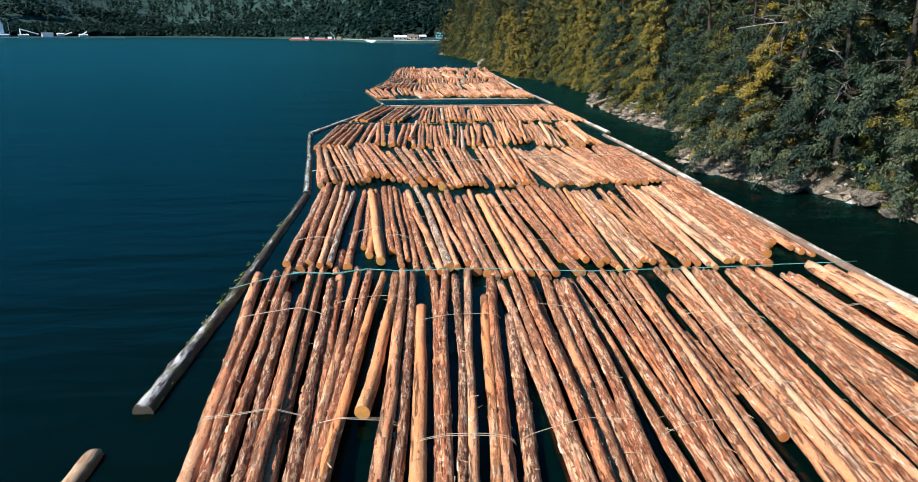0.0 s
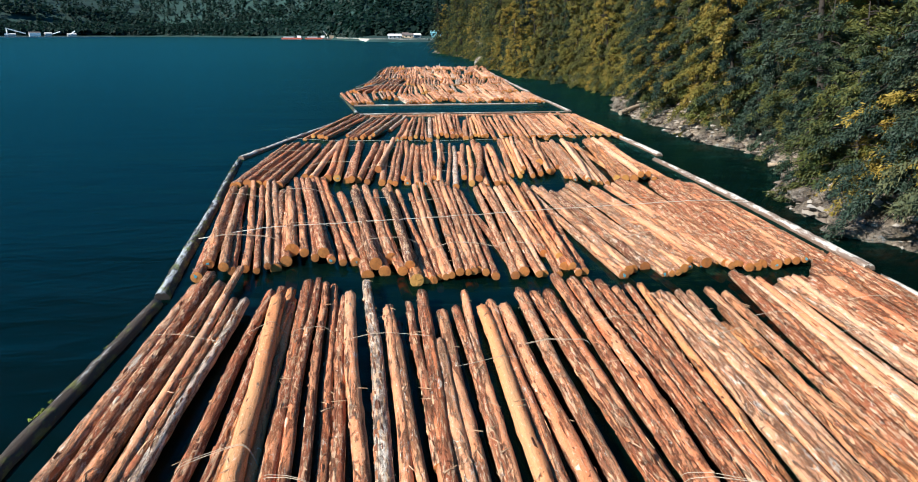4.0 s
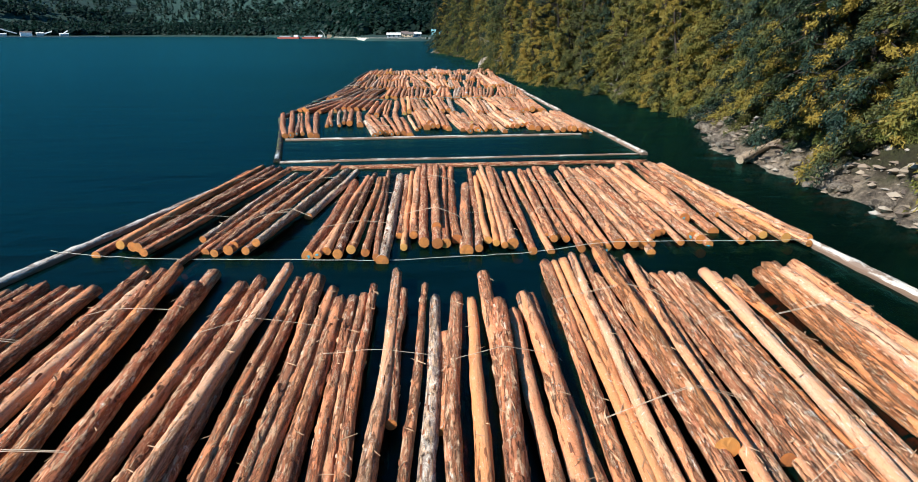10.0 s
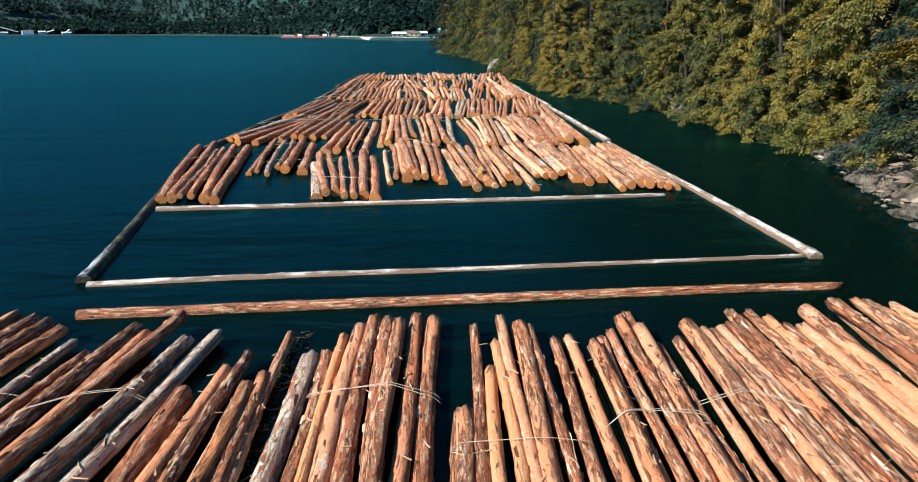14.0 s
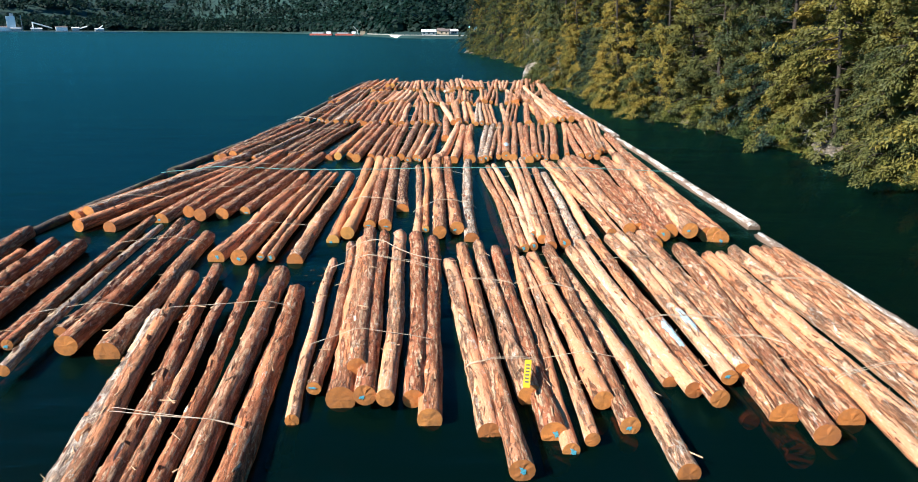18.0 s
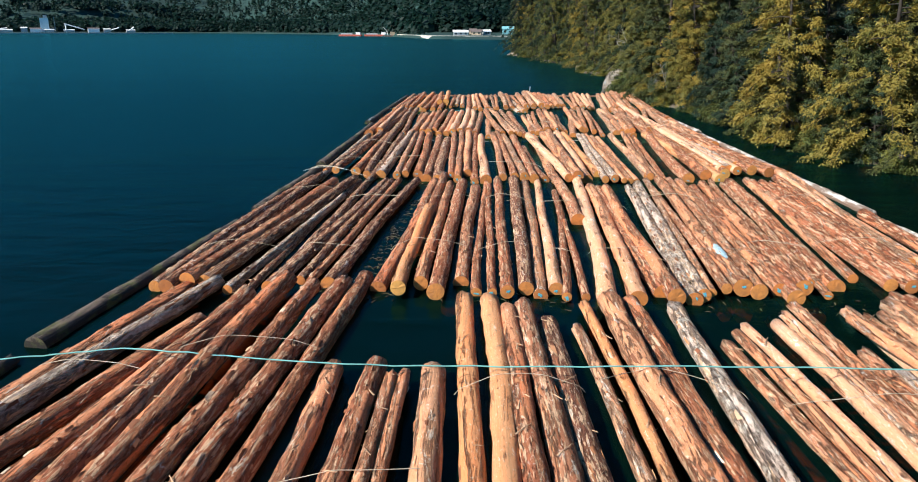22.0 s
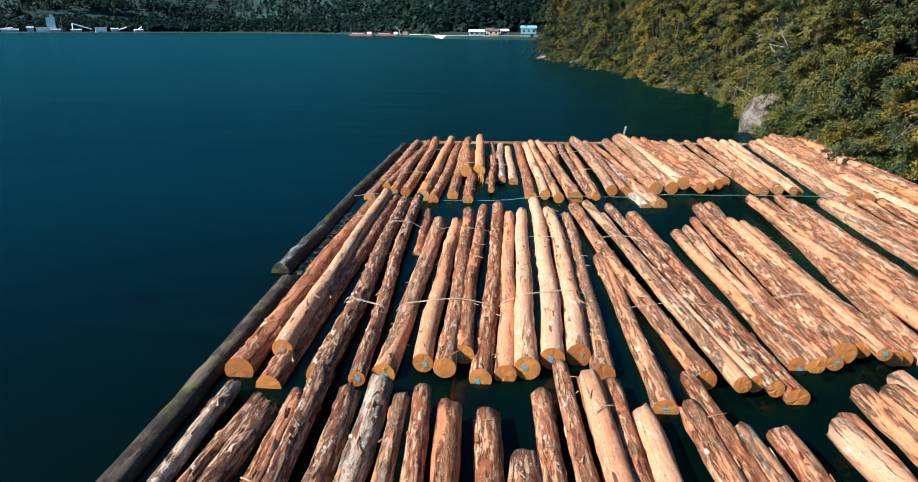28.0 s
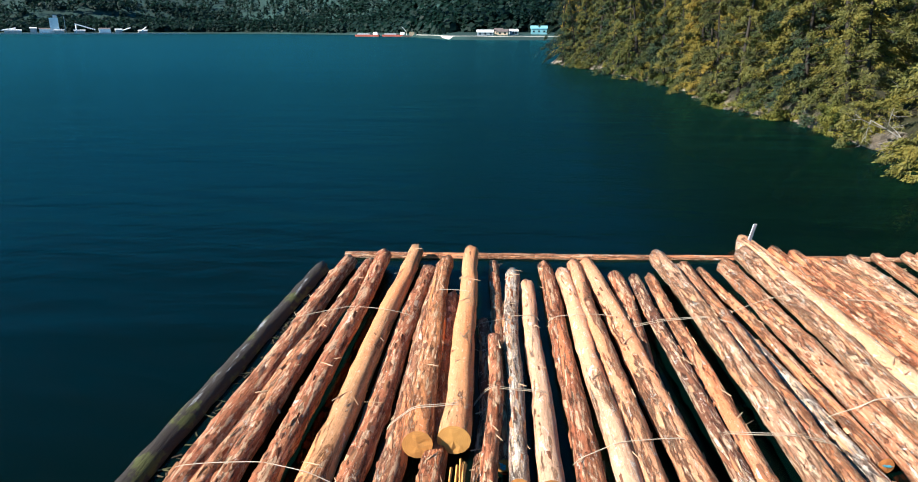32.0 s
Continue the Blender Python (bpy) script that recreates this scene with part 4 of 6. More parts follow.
# row f
LOGS.append(((-5.64, 95.24, -8.17, 108.27, "r"), (-5.20, 95.22, -7.50, 109.03, "r"), (-4.84, 95.21, -6.34, 105.52, "d"), (-4.40, 95.19, -6.31, 106.72, "r"), (-3.84, 95.08, -6.00, 107.81, "r"), (-3.42, 94.98, -5.19, 107.78, "r")))
LOGS.append(((-3.46, 100.71, -4.29, 110.05, "r"), (-3.13, 101.02, -4.17, 110.66, "r"), (-2.34, 99.69, -3.33, 109.34, "g"), (-2.22, 101.45, -3.02, 110.30, "d"), (-1.69, 100.71, -2.31, 109.58, "r"), (-0.87, 100.71, -1.63, 108.89, "t")))
LOGS.append(((0.58, 95.71, -0.56, 102.66, "g"), (0.96, 95.71, -0.62, 104.81, "t"), (1.33, 96.07, -0.23, 105.68, "r"), (1.81, 95.12, 0.68, 103.77, "t"), (2.20, 95.11, 0.89, 105.42, "r"), (2.59, 95.35, 1.74, 104.99, "t"), (3.07, 95.01, 2.29, 104.16, "r")))
LOGS.append(((3.54, 98.28, 2.84, 106.52, "p"), (3.74, 99.20, 3.17, 107.69, "t"), (4.30, 98.84, 3.52, 108.22, "t"), (4.50, 99.57, 3.68, 108.50, "t"), (4.76, 98.72, 4.13, 108.50, "r"), (5.13, 98.68, 4.61, 108.51, "p"), (5.62, 98.84, 5.11, 108.51, "r"), (5.94, 98.27, 5.66, 108.51, "r")))
LOGS.append(((6.97, 97.94, 6.20, 106.45, "p"), (7.41, 96.77, 6.58, 107.62, "t"), (7.77, 98.99, 7.08, 108.07, "p"), (8.05, 97.84, 7.62, 107.63, "r")))
LOGS.append(((8.28, 97.46, 8.19, 107.89, "t"), (8.66, 97.66, 8.33, 106.71, "p"), (9.06, 98.75, 8.63, 106.71, "t"), (9.38, 98.04, 9.21, 107.64, "t"), (9.99, 96.82, 9.31, 106.96, "p")))
LOGS.append(((10.55, 99.64, 9.90, 107.64, "p"), (11.17, 98.75, 10.65, 108.36, "t"), (11.66, 99.56, 11.26, 108.37, "p"), (12.37, 100.12, 12.03, 108.93, "p"), (12.82, 99.64, 12.53, 109.43, "p")))
LOGS.append(((12.22, 98.44, 12.50, 108.10, "t"), (12.58, 97.72, 13.25, 107.66, "t"), (13.34, 98.33, 13.43, 107.93, "t")))
LOGS.append(((13.80, 96.56, 13.96, 107.15, "t"), (14.31, 96.99, 14.24, 106.90, "p"), (14.85, 97.08, 14.69, 107.15, "p"), (15.07, 96.74, 15.35, 107.16, "t"), (15.55, 96.73, 15.66, 107.16, "t"), (15.83, 96.55, 16.13, 107.42, "t"), (16.24, 96.67, 16.48, 107.68, "p")))
# row g
LOGS.append(((-7.31, 111.41, -5.22, 122.91, "r"), (-6.88, 111.55, -4.49, 123.05, "g"), (-6.37, 109.90, -3.95, 120.62, "r"), (-5.32, 109.90, -3.52, 121.08, "r")))
LOGS.append(((-4.07, 111.05, -3.53, 122.55, "r"), (-3.25, 111.52, -2.63, 123.02, "r"), (-2.70, 111.13, -1.88, 122.63, "r"), (-2.08, 111.59, -1.16, 123.09, "r"), (-1.47, 112.29, -0.76, 123.79, "r")))
LOGS.append(((-0.71, 106.89, -0.51, 118.68, "t"), (0.06, 106.61, 0.35, 118.62, "r"), (0.69, 106.62, 0.68, 118.15, "t"), (0.97, 106.68, 0.92, 118.32, "t"), (1.65, 106.76, 1.46, 118.67, "p")))
LOGS.append(((2.41, 108.78, 1.94, 122.46, "o"), (2.85, 109.04, 2.56, 121.95, "o"), (3.45, 110.03, 2.99, 121.35, "r"), (3.96, 110.15, 3.36, 121.67, "t"), (4.36, 112.74, 3.90, 121.09, "d")))
LOGS.append(((5.10, 109.49, 4.52, 120.82, "p"), (5.36, 110.01, 4.85, 122.04, "o"), (5.86, 109.09, 5.42, 122.06, "t"), (6.43, 109.66, 5.93, 121.98, "r"), (6.91, 108.96, 7.02, 122.02, "g")))
LOGS.append(((8.28, 107.88, 7.66, 120.19, "t"), (8.82, 107.97, 8.25, 120.87, "p"), (8.91, 108.96, 8.96, 120.90, "p"), (9.33, 107.67, 9.69, 121.82, "t"), (9.82, 108.03, 10.14, 119.49, "t"), (10.26, 107.85, 10.47, 118.75, "g")))
LOGS.append(((10.91, 108.65, 11.19, 122.18, "p"), (11.49, 109.03, 10.76, 121.26, "t"), (11.75, 109.03, 11.65, 121.59, "p"), (12.63, 110.04, 12.44, 122.55, "r"), (13.55, 109.66, 12.95, 122.25, "r")))
LOGS.append(((12.74, 108.38, 13.21, 120.40, "r"), (13.57, 109.56, 14.85, 123.30, "r"), (13.99, 108.91, 14.53, 121.70, "p"), (14.64, 109.11, 13.99, 122.29, "t"), (15.08, 109.03, 15.59, 123.67, "t")))
# row h
LOGS.append(((-6.11, 122.90, -5.17, 136.16, "d"), (-5.69, 122.65, -4.84, 136.18, "d"), (-5.26, 122.94, -3.90, 134.64, "r"), (-4.86, 123.11, -3.24, 135.75, "d"), (-4.14, 122.72, -3.21, 133.01, "g"), (-3.71, 122.59, -3.08, 136.06, "d")))
LOGS.append(((-3.07, 123.45, -2.64, 136.94, "d"), (-3.12, 122.88, -1.83, 135.52, "d"), (-2.40, 123.32, -1.58, 135.54, "d"), (-2.17, 123.23, -1.29, 135.85, "r"), (-1.67, 123.35, -0.51, 135.89, "d")))
LOGS.append(((-0.33, 123.16, 0.27, 135.93, "r"), (0.27, 122.60, 0.47, 130.40, "o"), (0.37, 126.08, 0.62, 137.11, "r"), (0.78, 123.27, 1.00, 135.18, "t"), (1.21, 122.64, 1.51, 134.92, "r"), (1.82, 123.67, 2.08, 134.49, "t")))
LOGS.append(((2.24, 122.95, 2.53, 135.65, "r"), (2.64, 122.79, 2.65, 135.08, "r"), (3.02, 122.63, 3.01, 135.38, "r"), (3.51, 122.92, 3.72, 135.71, "d"), (3.88, 122.84, 4.21, 135.74, "p")))
LOGS.append(((4.30, 123.13, 4.77, 135.76, "p"), (4.50, 122.53, 5.28, 133.61, "r"), (4.98, 122.56, 5.29, 133.19, "r"), (5.76, 129.77, 5.64, 136.42, "t")))
LOGS.append(((5.50, 122.41, 6.57, 136.46, "p"), (6.27, 122.53, 6.89, 134.74, "t"), (7.03, 123.07, 7.23, 134.75, "r"), (7.20, 122.49, 7.46, 134.23, "r")))
LOGS.append(((7.68, 122.59, 8.51, 134.82, "g"), (8.19, 122.87, 9.50, 136.01, "p"), (8.64, 123.15, 9.48, 135.43, "t"), (9.41, 123.01, 10.51, 136.06, "t"), (10.08, 123.30, 10.93, 136.08, "t")))
LOGS.append(((10.25, 122.79, 11.24, 134.96, "r"), (11.04, 123.80, 12.34, 136.16, "t"), (11.14, 123.00, 12.68, 135.59, "t"), (11.67, 123.70, 13.19, 136.20, "r")))
LOGS.append(((12.45, 124.36, 14.16, 136.86, "t"), (13.10, 123.75, 14.18, 136.25, "r"), (13.86, 123.20, 14.76, 135.70, "r"), (14.28, 125.08, 15.91, 137.58, "p"), (14.82, 125.79, 16.68, 138.29, "p")))
# row i
LOGS.append(((-4.99, 136.25, -4.88, 149.56, "g"), (-5.03, 137.82, -4.24, 149.06, "d"), (-4.48, 137.55, -3.93, 148.56, "d"), (-3.54, 137.53, -3.54, 149.11, "r"), (-2.94, 137.03, -3.36, 150.00, "d"), (-2.68, 136.87, -2.77, 149.49, "d")))
LOGS.append(((-2.33, 137.24, -2.25, 149.74, "g"), (-1.52, 136.68, -1.78, 149.02, "p"), (-1.14, 136.80, -1.45, 149.25, "r"), (-0.58, 136.96, -0.95, 148.76, "r"), (-0.19, 136.59, -0.34, 148.80, "r")))
LOGS.append(((0.35, 136.46, 0.25, 147.66, "d"), (0.93, 136.98, 0.58, 149.39, "r"), (1.25, 136.21, 1.00, 150.53, "t"), (1.66, 137.69, 1.47, 149.99, "t"), (2.02, 136.25, 1.90, 150.02, "r")))
LOGS.append(((2.52, 136.22, 2.24, 148.98, "p"), (3.29, 136.41, 3.00, 149.03, "t"), (3.80, 136.44, 3.24, 150.11, "r"), (4.24, 136.47, 3.63, 148.37, "p"), (4.68, 136.49, 4.22, 148.40, "r"), (5.19, 136.68, 4.66, 144.64, "r")))
LOGS.append(((5.72, 136.40, 5.59, 149.10, "t"), (6.19, 136.25, 5.16, 148.47, "p"), (6.57, 138.08, 6.11, 149.76, "t"), (6.59, 136.27, 6.44, 149.47, "t"), (7.07, 136.60, 7.08, 150.38, "p")))
LOGS.append(((7.78, 137.97, 7.43, 149.85, "o"), (7.85, 136.49, 8.34, 149.39, "g"), (8.66, 136.39, 8.82, 149.31, "t"), (9.25, 136.57, 9.45, 148.85, "t")))
LOGS.append(((10.08, 137.89, 10.56, 150.61, "p"), (10.06, 137.47, 11.36, 150.67, "t"), (10.61, 136.96, 11.96, 150.16, "r")))
LOGS.append(((11.66, 137.02, 12.89, 150.22, "r"), (13.61, 138.32, 13.86, 151.52, "p"), (14.97, 138.36, 14.41, 151.56, "r"), (16.62, 138.42, 15.28, 151.62, "r")))
# row j
LOGS.append(((-5.02, 150.17, -4.68, 163.05, "r"), (-4.39, 150.84, -4.38, 163.98, "p"), (-4.34, 149.79, -4.06, 164.01, "r")))
LOGS.append(((-3.47, 150.07, -3.58, 163.13, "d"), (-2.73, 149.89, -3.12, 163.50, "d"), (-2.49, 157.53, -2.65, 162.34, "r")))
LOGS.append(((-2.31, 150.24, -2.08, 160.44, "p"), (-1.58, 150.49, -1.49, 159.96, "t"), (-1.15, 150.25, -1.17, 161.44, "t"), (-0.82, 150.89, -0.67, 161.97, "r"), (-0.48, 150.19, -0.15, 162.83, "r")))
LOGS.append(((-0.02, 150.32, 0.22, 161.54, "t"), (0.39, 150.41, 0.66, 161.57, "p"), (0.89, 150.82, 1.16, 163.30, "p"), (1.41, 151.03, 1.58, 161.63, "p"), (1.81, 150.50, 2.16, 161.67, "p")))
LOGS.append(((2.71, 149.36, 2.69, 157.12, "t"), (3.63, 150.23, 2.54, 162.60, "t"), (4.16, 149.92, 2.98, 162.63, "p"), (4.46, 150.10, 3.38, 161.40, "p"), (4.74, 149.90, 3.76, 162.60, "d"), (5.10, 149.81, 4.45, 161.64, "r")))
LOGS.append(((5.63, 151.08, 5.46, 159.76, "t"), (5.93, 151.00, 5.86, 160.10, "p"), (6.21, 150.91, 6.25, 160.75, "r"), (6.58, 151.32, 6.85, 162.29, "t"), (7.04, 151.57, 7.37, 162.84, "t"), (7.19, 151.08, 7.26, 160.30, "t"), (7.77, 151.40, 8.05, 160.35, "t")))
LOGS.append(((8.18, 150.32, 9.53, 163.30, "t"), (8.96, 152.06, 9.14, 163.81, "t"), (9.20, 152.08, 10.31, 164.23, "t"), (10.10, 150.60, 10.87, 163.40, "r")))
LOGS.append(((11.15, 151.55, 12.02, 164.35, "p"), (11.54, 151.59, 12.55, 164.39, "t"), (11.97, 150.58, 13.58, 163.38, "t"), (12.31, 157.24, 13.34, 163.89, "p"), (12.83, 150.00, 14.04, 162.80, "r"), (13.09, 150.72, 15.63, 163.52, "p")))
# row k
LOGS.append(((-5.10, 164.09, -4.68, 176.90, "r"), (-4.66, 165.48, -4.22, 172.61, "t"), (-4.22, 164.43, -4.00, 176.41, "r"), (-3.72, 164.18, -3.68, 176.98, "r"), (-3.04, 164.08, -2.82, 177.61, "o"), (-2.62, 163.81, -2.29, 176.11, "r")))
LOGS.append(((-1.92, 164.46, -1.95, 176.57, "t"), (-1.54, 167.72, -1.80, 176.10, "O"), (-1.30, 163.83, -1.50, 174.19, "r"), (-0.99, 167.88, -1.17, 176.90, "O")))
LOGS.append(((-0.57, 167.26, -0.71, 173.06, "d"), (-0.43, 164.85, -0.43, 171.66, "r"), (-0.19, 167.74, -0.54, 176.94, "r"), (0.02, 167.12, -0.02, 176.02, "g"), (0.50, 167.16, 0.35, 175.31, "p")))
LOGS.append(((1.12, 164.67, 0.89, 176.78, "r"), (1.65, 164.45, 1.32, 176.04, "p"), (2.14, 164.05, 1.68, 176.57, "t"), (2.79, 164.23, 2.05, 176.86, "t")))
LOGS.append(((2.49, 170.56, 2.75, 176.14, "r"), (3.38, 164.40, 3.15, 175.68, "d"), (3.54, 164.00, 3.57, 175.71, "r"), (4.30, 165.10, 4.09, 177.28, "p"), (4.84, 165.30, 4.65, 176.79, "t")))
LOGS.append(((5.44, 166.81, 4.87, 175.33, "g"), (5.64, 168.11, 5.18, 176.83, "t"), (6.10, 165.55, 5.77, 176.62, "t"), (6.69, 165.42, 6.51, 177.46, "p"), (8.22, 167.84, 7.25, 179.68, "p")))
LOGS.append(((5.33, 163.57, 4.87, 167.46, "g"), (5.85, 163.61, 5.43, 167.50, "p"), (7.89, 165.67, 7.63, 178.20, "r"), (8.85, 166.63, 8.49, 177.34, "t"), (9.46, 167.71, 9.60, 177.70, "p")))
LOGS.append(((10.30, 166.13, 10.67, 178.43, "t"), (10.39, 165.80, 11.35, 178.10, "t"), (11.44, 165.58, 12.04, 177.88, "p"), (11.82, 165.93, 13.11, 178.23, "p")))
LOGS.append(((12.63, 164.39, 14.10, 177.49, "p"), (13.62, 164.24, 15.15, 178.53, "t"), (14.95, 164.56, 16.19, 179.37, "r"), (15.02, 164.01, 16.79, 179.16, "o"), (16.47, 163.48, 17.47, 178.72, "r")))
# row j
LOGS.append(((13.33, 151.05, 11.97, 163.67, "p"), (14.96, 152.31, 16.47, 171.73, "p"), (16.32, 158.78, 16.91, 179.61, "r")))
# row i
LOGS.append(((13.16, 137.22, 12.69, 150.42, "o"), (14.03, 138.71, 13.94, 151.91, "g"), (14.69, 139.67, 15.12, 152.87, "p"), (16.03, 146.95, 16.61, 160.15, "r")))
# row j
LOGS.append(((12.04, 150.47, 11.78, 156.74, "t"), (14.29, 152.26, 13.78, 161.58, "g")))
# row g
LOGS.append(((15.10, 122.76, 15.97, 134.26, "p"), (15.26, 119.02, 15.92, 130.52, "r")))

for number, logs in enumerate(LOGS):
    early = logs[0][1] < 85
    log_bundle(filled(logs, 0.42 if early else 0.56), 1000 + number, 0.12 if early else 0.5, ((0.22, 0.30) if logs[0][1] > 66 and logs[0][2] < 0 else (0.25, 0.40)) if early else (0.27, 0.47))


def bark_litter():
    """Loose bark strips, splinters and twigs lying on the logs."""
    rng = np.random.default_rng(77)
    pieces = []
    for skin, r, kind in SKINS:
        for _ in range(int(rng.integers(6, 17))):
            c = on_skin(skin, rng.uniform(0.3, len(skin) - 1.3), 3.5 + rng.normal(0, 1.3)) + (0, 0, 0.012)
            t = rng.normal(0, 0.55) if rng.random() < 0.7 else rng.uniform(0, 6.28)
            d = np.array([math.sin(t), math.cos(t), rng.uniform(-0.06, 0.14)])
            w = np.array([d[1], -d[0], 0]) * rng.uniform(0.006, 0.022)
            l = rng.uniform(0.04, 0.20)
            up = np.array([0, 0, 0.015])
            pieces.append(([c - d * l - w, c - d * l + w, c + d * l + w * 0.3, c + d * l - w * 0.3, c + up], [(0, 1, 4), (1, 2, 4), (2, 3, 4), (3, 0, 4)]))
    v, f = merge(pieces)
    tagged(new("bark_litter", mesh_from("bark_litter", v, f, [BARK_STRIP], False)), "loose bark strips and splinters lying on the logs", "bark", kind="stuff")


def bark_flakes():
    """Ragged plates of bark that still cling to the rougher logs, lifted along one edge."""
    rng = np.random.default_rng(78)
    count = {"r": 66, "d": 84, "g": 84, "t": 30, "p": 16, "o": 9}
    verts, faces = [], []
    for skin, r, kind in SKINS:
        rings = len(skin)
        for _ in range(int(count[kind] * rings / 31 * rng.uniform(0.4, 1.5))):
            i, j = rng.uniform(0.9, rings - 1.9), 3.5 + rng.uniform(-3.8, 3.8)
            l, w, lift = rng.uniform(0.10, 0.60), rng.uniform(0.15, 0.55), rng.uniform(0.004, 0.03)
            mid = skin[int(i)].mean(0)
            n = len(verts)
            for y, s, o in ((-l, -w, 0.002), (-0.6 * l, w, lift), (l, -0.6 * w, 0.002), (0.7 * l, w, lift * 1.3), (0.1 * l, 0.1 * w, 0.014)):
                p = on_skin(skin, min(rings - 1.01, max(0, i + y * rng.uniform(0.5, 1.2))), j + s * rng.uniform(0.4, 1.2))
                out = (p - mid) * (1, 0, 1)
                verts.append(p + out / (np.linalg.norm(out) + 1e-6) * o)
            faces += [(n, n + 1, n + 4), (n + 1, n + 3, n + 4), (n + 3, n + 2, n + 4), (n + 2, n, n + 4)]
    tagged(new("bark_flakes", mesh_from("bark_flakes", verts, faces, [FLAKE], False)), "curled flakes of red-brown and pale bark clinging to the logs", "bark", kind="stuff")


DEBRIS_MAT = Mat("drifting_bark")
DEBRIS = DEBRIS_MAT.put(DEBRIS_MAT.ramp(DEBRIS_MAT.island(), [(0.0, (0.03, 0.02, 0.012)), (0.5, (0.09, 0.055, 0.03)), (0.8, (0.08, 0.075, 0.028)), (1.0, (0.15, 0.10, 0.055))]), 0.8, 0.3)


def floating_debris():
    """Bark chips, twigs and weed drifting between the bundles and along the boom logs."""
    rng = np.random.default_rng(79)
    pieces = []
    for x0, y0, x1, y1, spread, n in ((-5.45, 152, -5.25, 162, 0.22, 420), (-5.2, 166, -5.1, 175, 0.14, 200), (-0.75, 123.5, -0.35, 133, 0.18, 160), (2.3, 76.5, 2.3, 82.5, 0.12, 120),
                                      (-2.6, 164, 3.0, 164, 0.6, 25), (2.5, 105.5, 12, 108.5, 0.5, 90), (-3.0, 123, 12, 122.3, 0.3, 90)):
        for _ in range(n):
            f, a = rng.random(), rng.uniform(0, 6.28)
            c = np.array([x0 + (x1 - x0) * f + rng.normal(0, spread), y0 + (y1 - y0) * f + rng.normal(0, spread), 0.012 + 0.01 * rng.random()])
            d = np.array([math.cos(a), math.sin(a), rng.uniform(-0.02, 0.06)]) * rng.uniform(0.02, 0.12)
            w = np.array([-math.sin(a), math.cos(a), 0]) * rng.uniform(0.006, 0.028)
            pieces.append(([c - d - w, c - d + w, c + d + w * 0.4, c + d - w * 0.5, c + (0, 0, 0.012)], [(0, 4, 1), (1, 4, 2), (2, 4, 3), (3, 4, 0)]))
    v, f = merge(pieces)
    tagged(new("floating_debris", mesh_from("floating_debris", v, f, [DEBRIS], False)), "bark chips and weed drifting between the logs", "debris", kind="stuff")


FLAKE_MAT = Mat("bark_flake")
FLAKE = FLAKE_MAT.put(FLAKE_MAT.ramp(FLAKE_MAT.island(), [(0.0, (0.14, 0.060, 0.036)), (0.4, (0.30, 0.11, 0.053)), (0.7, (0.44, 0.19, 0.085)), (0.9, (0.56, 0.33, 0.19)), (1.0, (0.68, 0.54, 0.40))]), 0.85, 0.2)
bark_litter()
bark_flakes()
floating_debris()


# ---- boom sticks round the logs ----
def boom_stick(a, b, radius, material, label, seed, moss=False, low=0.02):
    rng = np.random.default_rng(seed)
    m = aim((a[0], a[1], low), (b[0], b[1], low))
    length = (Vector(b) - Vector(a)).length
    body, end, skin = log_mesh(length, radius, radius * 0.82, rng, 16)
    body.materials[0] = material
    body.materials[1] = material
    end.materials[0] = material
    root = group_of("boom_stick", m)
    child("stick", body, root)
    child("stick_end", end, root)
    if moss:
        pieces = []
        for _ in range(160):
            y, s = rng.uniform(0.2, length * 0.95), rng.choice((-1, 1))
            y = y if noise.noise(Vector((y * 0.3, seed, 0))) > -0.1 else y * 0.5
            c = np.array([s * radius * rng.uniform(0.8, 0.98), y, rng.uniform(-0.05, 0.1)])
            p = c + rng.normal(0, 1, (5, 3)) * (0.035, 0.07, 0.025)
            pieces.append((p, [(0, 1, 2), (0, 2, 3), (0, 3, 4), (1, 4, 2)]))
        v, f = merge(pieces)
        tagged(child("moss", mesh_from("moss", v, f, [MOSS], False), root, None, "yellow-green moss and weed tufts"), kind="stuff")
    tagged(root, label, "boom stick", "boom sticks round the log raft")


GREY = "weathered grey mossy boom log floating beside the raft"
WHITE = "sun-bleached pale boom log along the edge of the raft"
BROWN = "brown boom log floating across the end of the bundles"
LEFT = [((-7.5, -9.5), (-7.1, 12.95)), ((-6.72, 14.6), (-6.4, 37.2)), ((-6.4, 37.6), (-9.7, 60.6)), ((-9.8, 61.5), (-4.6, 83.2)),
        ((-4.4, 86.1), (-8.1, 106.4)), ((-8.0, 107.0), (-7.2, 118.9)), ((-7.15, 119.6), (-6.15, 129.3)), ((-6.05, 131.0), (-5.6, 139.5)), ((-5.75, 140.0), (-5.6, 155.2)), ((-6.0, 155.8), (-5.4, 176.6))]
LEFT_KIND = {0: (STICK_BROWN, "broken brown boom log floating beside the raft"), 1: (STICK_SILVER, GREY), 3: (STICK_PALE, WHITE), 7: (STICK_DARK, "dark waterlogged boom log beside the raft"), 5: (STICK_DARK, "dark waterlogged boom log beside the raft"), 6: (STICK_DARK, "dark waterlogged boom log beside the raft"),
             9: (STICK_PATCHY, "patchy silver-grey weathered boom log beside the raft"), 8: (STICK_DARK, "dark waterlogged boom log beside the raft")}
